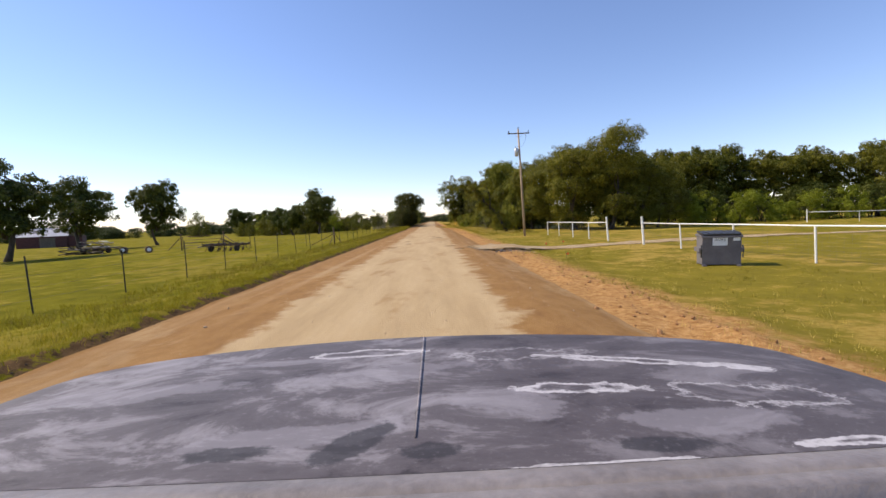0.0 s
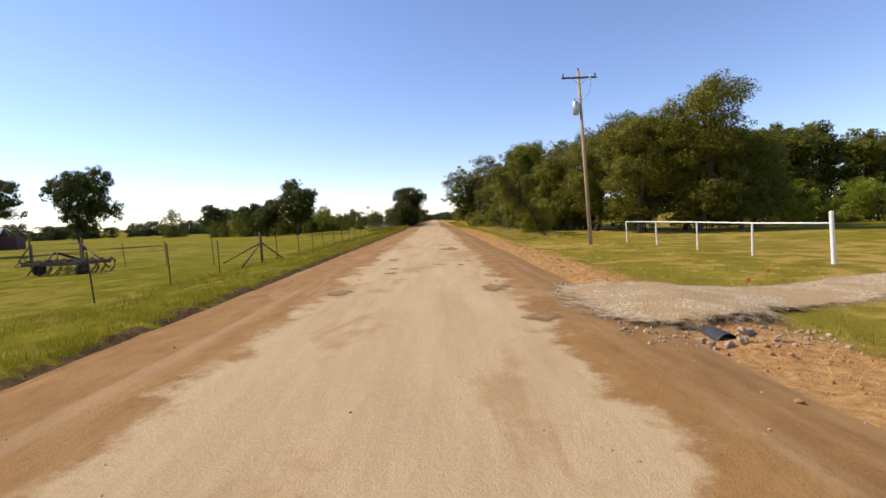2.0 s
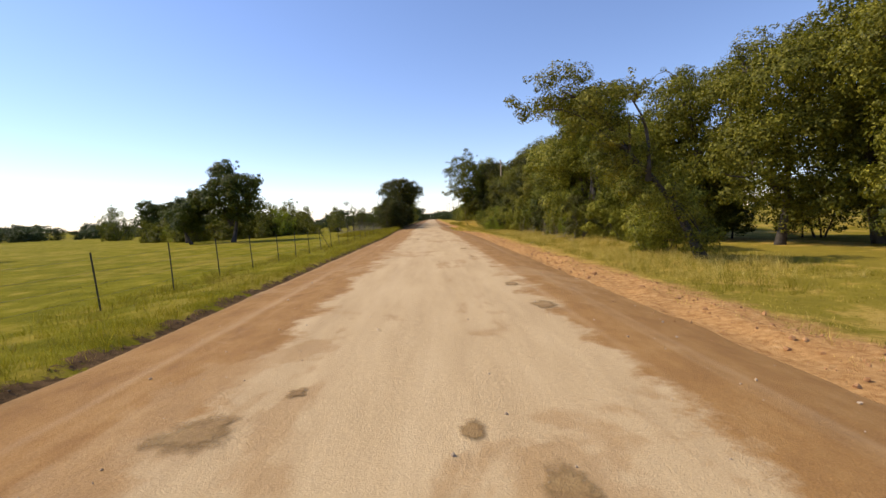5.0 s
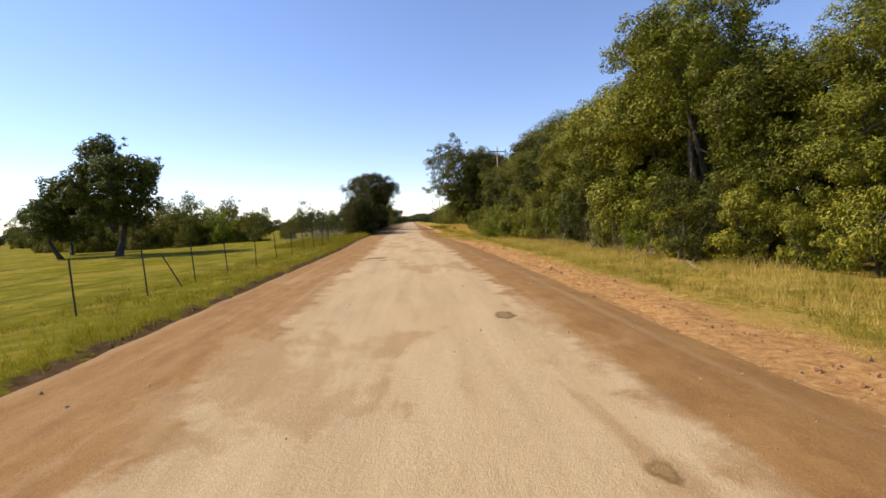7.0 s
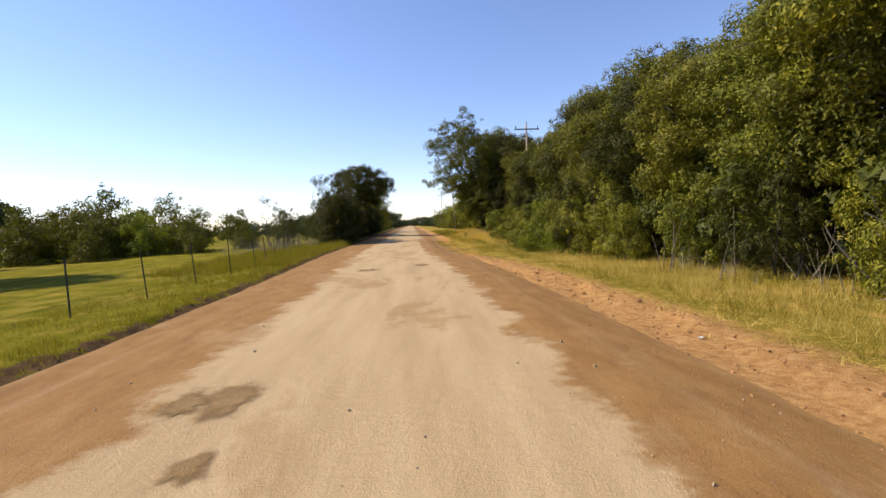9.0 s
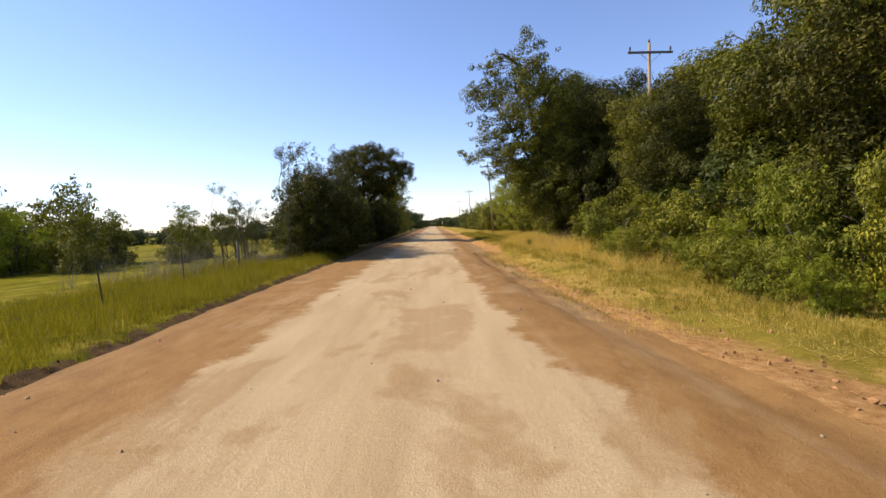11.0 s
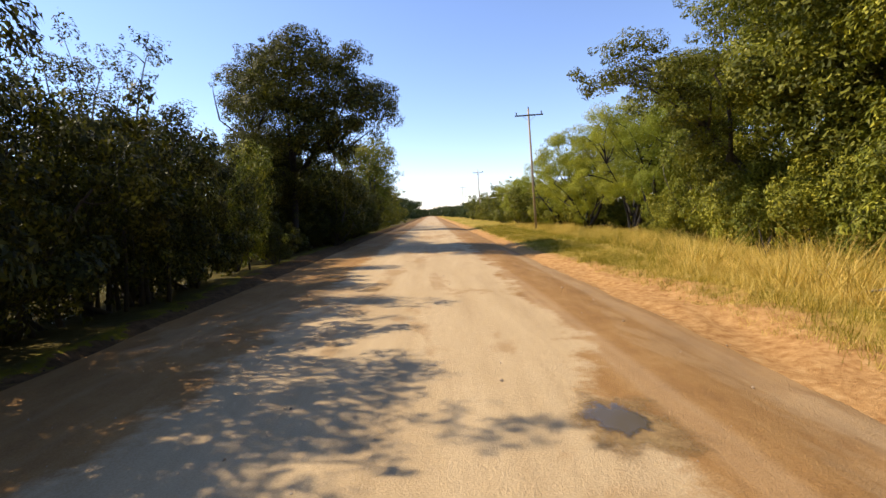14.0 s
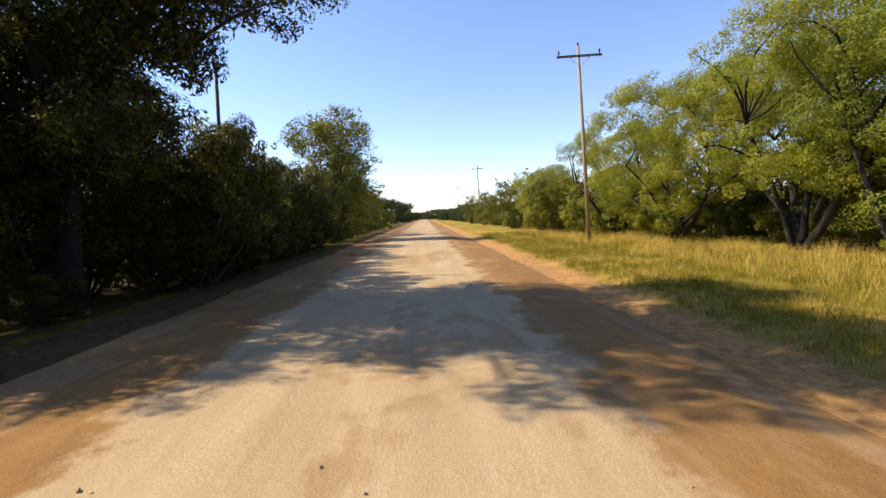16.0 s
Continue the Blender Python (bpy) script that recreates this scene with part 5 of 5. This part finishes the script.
for k, (x, y, w) in enumerate((
        (0.4, 46.1, 0.72), (-2.29, 40.37, 0.34), (0.86, 38.77, 0.2), (-0.28, 37.58, 0.3), (-1.92, 36.66, 0.21), (0.54, 37.21, 0.19), (0.44, 47.56, 0.25), (-0.05, 50.16, 0.25), (1.25, 56.28, 0.34), (1.13, 59.18, 0.22), (-2.62, 47.95, 0.27), (-2.99, 51.28, 0.42), (-2.37, 52.09, 0.15), (-0.61, 51.05, 0.14), (-2.37, 87.56, 0.37), (0.81, 73.12, 0.24), (0.84, 67.83, 0.13), (0.04, 102.68, 0.38), (-2.76, 87.48, 0.36), (-2.13, 86.11, 0.24), (-2.21, 101.25, 0.58), (1.05, 31.23, 0.45), (1.47, 27.8, 0.37), (-2.85, 31.33, 0.37), (-1.96, 35.18, 0.26), (-2.66, 142.06, 0.31), (-4.04, 144.66, 0.38))):
    worn_patch(x, y, w, k)


worn_patch(0.42, 134.3, 0.55, 91)
worn_patch(0.36, 134.4, 0.26, 92, water_material(), "puddle", "small shallow puddle on the dirt road", "puddle", 0.018)


# ---- loose earth and grass ----
def scatter(name, count, where, size, material, label, category, seed):
    rng = np.random.default_rng(seed)
    bm = new_bm()
    bmesh.ops.create_icosphere(bm, subdivisions=1, radius=1)
    base = np.array([v.co for v in bm.verts])
    tri = np.array([[v.index for v in f.verts] for f in bm.faces])
    bm.free()
    verts, faces = [], []
    for k in range(count):
        x, y = where(rng)
        s = size(rng)
        v = base * s * rng.uniform(0.6, 1.35, 3) + rng.normal(size=base.shape) * s * 0.17
        a = rng.uniform(0, 6.28)
        c, q = math.cos(a), math.sin(a)
        v = v @ np.array([[c, q, 0], [-q, c, 0], [0, 0, 1]]) + (x, y, lie(x, y) + s * 0.25)
        faces.append(tri + len(verts) * len(base))
        verts.append(v)
    return tagged(mesh_object(name, np.concatenate(verts).tolist(), np.concatenate(faces).tolist(), material), label, category, kind="stuff")


def clod_right(r):
    y = r.uniform(-4, 118)
    return swing(y) + r.normal(4.3, 0.55), y


def clod_left(r):
    y = r.uniform(-4, 150)
    return swing(y) + r.normal(-5.70, 0.07), y


def pebble(r):
    y = r.uniform(-3, 150)
    return swing(y) + r.uniform(-5.2, 3.8), y


scatter("earth_clods", 3200, clod_right, lambda r: min(0.06, r.gamma(1.3, 0.009) + 0.006), SOIL, "red earth clods along the ditch", "earth clods", 1)
scatter("earth_clods", 1500, clod_left, lambda r: min(0.022, r.gamma(1.5, 0.005) + 0.004), DARK_SOIL, "dark crumbled earth along the verge", "earth clods", 2)
scatter("gravel_stones", 1500, pebble, lambda r: r.gamma(1.4, 0.004) + 0.005, PEBBLE, "small loose stones on the dirt road", "stones", 3)
scatter("gravel_stones", 900, lambda r: (r.uniform(2.4, 6.0), r.uniform(26.0, 32.0)), lambda r: r.gamma(1.5, 0.008) + 0.008, PEBBLE, "pale gravel stones at the driveway mouth", "stones", 4)


def blades(name, count, region, tall, wide, material, label, seed, tufts=7, category="grass", droop=(0.1, 0.75)):
    """Grass as many single bent blades in tufts. region(rng, n): places across and along; tall(s, y, rng): heights."""
    rng = np.random.default_rng(seed)
    n = count // tufts
    s, y = region(rng, n)
    s, y = np.repeat(s, tufts) + rng.normal(0, 0.06, n * tufts), np.repeat(y, tufts) + rng.normal(0, 0.06, n * tufts)
    h = tall(s, y, rng)
    keep = h > 0.02
    s, y, h = s[keep], y[keep], h[keep]
    x = s + np.array([swing(v) for v in y])
    z = np.array([height(a, b) for a, b in zip(s, y)]) - 0.01
    a, b = rng.uniform(0, 6.28, len(s)), rng.uniform(0, 6.28, len(s))
    w = wide * rng.uniform(0.5, 1.2, len(s)) * (0.45 + 0.4 * h)
    lean = h * rng.uniform(*droop, len(s))
    root = np.stack([x, y, z], 1)
    side = np.stack([np.cos(a), np.sin(a), 0 * a], 1) * w[:, None]
    tip = np.stack([np.cos(b), np.sin(b), 0 * b], 1) * lean[:, None]
    up = np.array([0, 0, 1.0]) * h[:, None]
    mid = root + tip * 0.3 + up * 0.6
    end = root + tip + up * 0.97
    v = np.stack([root - side, root + side, end + side * 0.1, end - side * 0.1], 1).reshape(-1, 3)
    ob = new(name, leaf_mesh(name, v, material, 4))
    return tagged(ob, label, category, kind="stuff")


def band(lo, hi, y0, y1):
    return lambda r, n: (r.uniform(lo, hi, n), r.uniform(y0, y1, n))


def uneven(lo, hi, scale, seed):
    def f(s, y, r):
        k = np.array([0.5 + 0.9 * noise.noise((a * scale, b * scale, seed)) for a, b in zip(s, y)])
        return np.clip(lo + (hi - lo) * k * r.uniform(0.4, 1.2, len(s)), 0, None)
    return f


blades("verge_grass", 60000, band(-9.6, -5.72, -4, 128), uneven(0.03, 0.20, 0.5, 1), 0.010, BLADE, "rough green grass along the road bank", 21)
blades("verge_grass", 26000, band(-6.7, -5.74, -4, 130), uneven(0.05, 0.26, 0.9, 41), 0.010, BLADE, "long grass hanging over the road bank", 41)
blades("dry_grass", 6000, band(-6.9, -5.76, -4, 130), uneven(-0.05, 0.26, 0.7, 42), 0.009, WEED, "brown tufts on the road bank", 42)
blades("dry_grass", 16000, band(4.2, 6.6, -4, 112), uneven(-0.08, 0.2, 0.8, 43), 0.008, STRAW, "straw litter along the red ditch", 43)
blades("verge_grass", 9000, band(-9.9, -8.4, -4, 128), uneven(0.05, 0.38, 0.6, 2), 0.010, BLADE, "longer grass under the wire fence", 22)
blades("dry_grass", 16000, band(-9.5, -7.0, -4, 110), uneven(-0.10, 0.36, 0.35, 17), 0.009, WEED, "brown weedy tufts along the fence", 37)
blades("meadow_grass", 50000, band(-26, -9.4, -2, 122), uneven(0.02, 0.10, 0.4, 3), 0.011, BLADE, "short mown pasture grass", 23)
blades("verge_grass", 34000, band(4.6, 13.5, -4, 60), uneven(0.02, 0.13, 0.5, 4), 0.010, BLADE, "short green grass by the white fence", 24)
blades("dry_grass", 9000, band(4.6, 12, -4, 60), uneven(0.02, 0.14, 0.5, 5), 0.009, STRAW, "dry straw tufts in the verge", 25)
blades("straw_litter", 34000, band(4.9, 8.8, 60, 126), uneven(0.03, 0.13, 0.6, 46), 0.010, STRAW, "flattened pale straw along the ditch", 46, droop=(2.0, 5.0))
blades("straw_litter", 12000, band(4.6, 7.2, 126, 150), uneven(0.03, 0.13, 0.6, 47), 0.010, STRAW, "flattened pale straw along the ditch", 47, droop=(2.0, 5.0))
blades("tall_dry_grass", 40000, band(6.6, 11.8, 60, 126), uneven(0.06, 0.58, 0.45, 6), 0.009, STRAW, "tall dry straw grass before the wood", 26)
blades("tall_green_grass", 44000, band(5.8, 13.5, 58, 126), uneven(0.02, 0.42, 0.45, 7), 0.010, BLADE, "tall green grass before the wood", 27)
blades("verge_grass", 10000, band(2.7, 6.2, 112, 133), uneven(0.02, 0.2, 0.5, 15), 0.010, BLADE, "short golden grass along the ditch", 35)
blades("verge_grass", 20000, band(4.5, 7.0, 132, 180), uneven(0.02, 0.2, 0.5, 13), 0.010, BLADE, "short golden grass along the ditch", 33)
blades("dry_grass", 12000, band(2.8, 6.4, 110, 133), uneven(0.02, 0.22, 0.5, 16), 0.009, STRAW, "flattened straw along the ditch", 36)
blades("verge_grass", 16000, band(4.5, 6.2, 145, 186), uneven(0.04, 0.24, 0.5, 48), 0.010, BLADE, "short golden grass along the ditch", 48)
blades("dry_grass", 22000, band(4.4, 7.0, 132, 180), uneven(0.02, 0.22, 0.5, 14), 0.009, STRAW, "flattened straw along the ditch", 34)
blades("tall_dry_grass", 40000, band(8.0, 13.5, 114, 190), uneven(0.1, 0.8, 0.45, 8), 0.008, STRAW, "tall straw grass below the trees", 28)
blades("verge_grass", 34000, band(4.8, 8.6, 112, 190), uneven(0.06, 0.34, 0.5, 44), 0.010, BLADE, "green-gold grass along the ditch", 44)
blades("dry_grass", 14000, band(4.8, 8.8, 112, 190), uneven(0.02, 0.36, 0.5, 45), 0.008, STRAW, "dry straw among the verge grass", 45)
blades("tall_green_grass", 32000, band(7.4, 13.5, 112, 190), uneven(0.06, 0.65, 0.45, 9), 0.010, BLADE, "green grass among the tall straw", 29)
blades("tall_dry_grass", 9000, band(6.4, 9.2, 119, 146), uneven(0.2, 1.25, 0.5, 49), 0.011, STRAW, "tall pale arching grass below the thicket", 49, droop=(0.3, 1.1))
blades("dry_grass", 12000, band(5.6, 8.4, 129, 143), uneven(0.05, 0.5, 0.6, 18), 0.010, STRAW, "matted straw heaps below the thicket", 38)
blades("dead_stalks", 240, band(6.4, 8.6, 129.5, 137), uneven(0.3, 1.6, 0.6, 19), 0.013, DEAD_WOOD, "pale dead stalks before the thicket", 39, category="weeds")
blades("tall_green_grass", 16000, band(-14, -6.0, 112, 134), uneven(0.04, 0.5, 0.5, 10), 0.010, BLADE, "rank grass below the hedgerow", 30)
blades("tall_green_grass", 34000, band(-12.5, -6.0, 104, 131), uneven(0.10, 0.62, 0.5, 20), 0.011, BLADE, "rank green grass along the verge", 40)
blades("dead_stalks", 1500, band(-15.5, -9.6, 121, 135), uneven(0.7, 2.0, 0.5, 11), 0.005, DEAD_WOOD, "pale dead weed stalks along the fence", 31, category="weeds")
blades("dead_stalks", 170, band(9.6, 11.2, 86, 101), uneven(0.3, 1.5, 0.6, 12), 0.008, DEAD_WOOD, "pale dead stalks before the thicket", 32, category="weeds")


# ---- the vehicle, where it starts ----
def bonnet_paint():
    """Dull grey paint, sun-bleached in clouds, with worn spots that have a chalky rim."""
    m = Mat("worn_bonnet", 0.6)
    cloud, fine = m.noise(3.2, 12, 0.72, (1, 1.6, 1), warp=0.5), m.noise(22, 6, 0.75)
    split = m.node("ShaderNodeSeparateXYZ")
    m.link(m.co, split.inputs[0])
    c = m.ramp(cloud, [(0.36, (0.04, 0.033, 0.036)), (0.44, (0.09, 0.077, 0.083)), (0.53, (0.115, 0.10, 0.108)), (0.56, (0.18, 0.163, 0.175)), (0.66, (0.27, 0.25, 0.27))])
    c = m.mix(m.math("MULTIPLY", m.step(split.outputs[0], -0.1, 0.25), 0.35), c, (0.06, 0.05, 0.055))
    edge = m.math("ADD", m.math("MULTIPLY", m.math("SUBTRACT", m.noise(7, 3, 0.6), 0.5), 2.2), m.math("MULTIPLY", m.math("SUBTRACT", m.noise(30, 6, 0.75), 0.5), 1.3))

    def around(x, y, rx, ry, turn=0.0):
        mp = m.node("ShaderNodeMapping")
        mp.vector_type = "TEXTURE"
        mp.inputs["Location"].default_value = (x, y, 0)
        mp.inputs["Rotation"].default_value = (0, 0, radians(turn))
        mp.inputs["Scale"].default_value = (rx, ry, 100)
        m.link(m.co, mp.inputs[0])
        n = m.t.nodes.new("ShaderNodeVectorMath")
        n.operation = "LENGTH"
        m.link(mp.outputs[0], n.inputs[0])
        return m.math("ADD", n.outputs["Value"], edge)

    for x, y, rx, ry, turn in ((-0.72, 1.10, 0.28, 0.06, 4), (-0.26, 0.80, 0.20, 0.05, 8), (-0.14, 1.16, 0.20, 0.08, 10), (0.14, 0.92, 0.14, 0.07, -20), (-0.45, 1.3, 0.22, 0.03, 4), (0.5, 0.8, 0.14, 0.06, 0)):
        c = m.mix(m.math("MULTIPLY", m.math("SUBTRACT", 1.0, m.step(around(x, y, rx, ry, turn), 0.75, 1.1)), 0.4), c, (0.31, 0.29, 0.32))
    for x, y, rx, ry, turn in ((-0.16, 0.74, 0.035, 0.10, -35), (0.36, 0.71, 0.085, 0.03, -8), (-0.02, 0.72, 0.05, 0.03, 0), (-0.36, 0.74, 0.07, 0.025, 0)):
        c = m.mix(m.math("MULTIPLY", m.math("SUBTRACT", 1.0, m.step(around(x, y, rx, ry, turn), 0.75, 1.1)), 0.8), c, (0.03, 0.027, 0.03))
    for x, y, rx, ry, turn, inner in ((0.24, 1.285, 0.17, 0.055, -3, 0.75), (0.30, 0.99, 0.115, 0.036, -4, 0.45), (0.64, 0.93, 0.19, 0.07, -12, 0.7), (0.52, 1.19, 0.26, 0.03, -16, 0.3), (-0.22, 1.355, 0.2, 0.035, 0, 0.4), (0.66, 0.705, 0.09, 0.018, 4, 0.2), (0.26, 0.655, 0.16, 0.010, 2, 0.2)):
        d = m.math("ADD", around(x, y, rx, ry, turn), m.math("MULTIPLY", m.math("SUBTRACT", fine, 0.5), 0.9))
        rim = m.math("MULTIPLY", m.math("SUBTRACT", 1.0, m.step(d, 0.96, 1.08)), m.step(d, inner, inner + 0.4))
        c = m.mix(m.math("MULTIPLY", rim, m.math("ADD", 0.45, m.math("MULTIPLY", m.step(fine, 0.35, 0.55), 0.55))), c, (0.48, 0.46, 0.48))
    c = m.mix(m.math("MULTIPLY", m.step(m.noise(70, 4, 0.7), 0.55, 0.75), 0.25), c, (0.30, 0.28, 0.29))
    m.colour(c)
    m.b.inputs["Specular IOR Level"].default_value = 0.25
    m.bump(fine, 0.10, 0.003)
    return m.m


def truck():
    top = thing("pickup_front", (0.0, 0.0, 0.0), "old pickup with worn grey peeling bonnet", "pickup")
    paint = bonnet_paint()
    y0, y1, w = 0.52, 1.62, 1.28

    def skin(u, v):
        x = (u - 0.5) * 2 * w * (1.04 - 0.05 * v)
        z = 1.435 - 0.035 * (2 * u - 1) ** 2 - 0.10 * abs(2 * u - 1) ** 9 - 0.03 * v - 0.05 * max(0, v - 0.93) / 0.07
        back = y0 + 0.13 + 0.10 * (2 * u - 1) ** 2
        return (-0.045 + x, back + (y1 - back) * v - 0.26 * v * (2 * u - 1) ** 2, z)

    n, k = 60, 26
    verts = [skin(i / n, j / k) for j in range(k + 1) for i in range(n + 1)]
    low = [(x, y, z - 0.02) for x, y, z in verts]
    faces = [(j * (n + 1) + i, j * (n + 1) + i + 1, (j + 1) * (n + 1) + i + 1, (j + 1) * (n + 1) + i) for j in range(k) for i in range(n)]
    m = len(verts)
    faces += [tuple(q + m for q in f[::-1]) for f in faces]
    mesh_object("bonnet", verts + low, faces, paint, top, "peeling dark grey bonnet with pale patches", True)
    bm = new_bm()
    tube(bm, [Vector(skin(0.5, v)) + Vector((0, 0, 0.001)) for v in (0.12, 0.4, 0.7, 0.9, 0.985)], [0.002, 0.003, 0.0035, 0.004, 0.006], 8)
    part("centre_crease", bm, paint, top, "raised crease down the middle of the bonnet", True)
    bm = new_bm()
    tube(bm, [Vector(skin(i / n, 1.0)) + Vector((0, 0.006, 0.008)) for i in range(n + 1)], [0.004 + 0.008 * ease(0.52, 0.46, i / n) * ease(0.06, 0.14, i / n) for i in range(n + 1)], 8)
    part("edge_seal", bm, RUBBER, top, "black rubber strip on the front edge")
    bm = new_bm()
    rows = []
    for i in range(n + 1):
        x, y, z = skin(i / n, 0.0)
        rows.append([bm.verts.new((x, y - dy, z + dz)) for dy, dz in ((0.004, -0.03), (0.005, 0.0), (0.012, 0.006), (0.05, 0.008), (0.058, 0.002), (0.064, 0.008), (0.10, 0.009), (0.11, -0.03))])
    for a, b in zip(rows, rows[1:]):
        for k in range(7):
            bm.faces.new((a[k], a[k + 1], b[k + 1], b[k]))
    part("cowl", bm, COWL, top, "dusty grey moulded cowl strip", True)
    for s in (-1, 1):
        bm = new_bm()
        box(bm, (-0.045 + s * 1.12, 0.92, 0.93), (0.10, 1.0, 0.72), bevel=0.04)
        part("wing", bm, paint, top)
        wheel(top, -0.045 + s * 0.93, 0.98, 0.38, 0.24)
    bm = new_bm()
    box(bm, (-0.045, 1.42, 1.02), (2.1, 0.10, 0.5), bevel=0.02)
    grille = part("grille", bm, BIN_LID, top)
    for j in range(6):
        bm = new_bm()
        box(bm, (-0.045, 1.48, 0.84 + 0.07 * j), (1.3, 0.03, 0.02))
        part("bar", bm, GALV, grille)
    for s in (-1, 1):
        bm = new_bm()
        tube(bm, [(-0.045 + s * 0.78, 1.46, 1.02), (-0.045 + s * 0.78, 1.50, 1.02)], [0.1, 0.09], 16)
        part("headlight", bm, PAPER, top)
    bm = new_bm()
    box(bm, (-0.045, 1.56, 0.62), (2.0, 0.14, 0.18), bevel=0.03)
    part("bumper", bm, GALV, top)
    bm = new_bm()
    box(bm, (-0.045, 0.66, 0.85), (1.8, 0.04, 0.9))
    part("firewall", bm, BIN_LID, top)


truck()
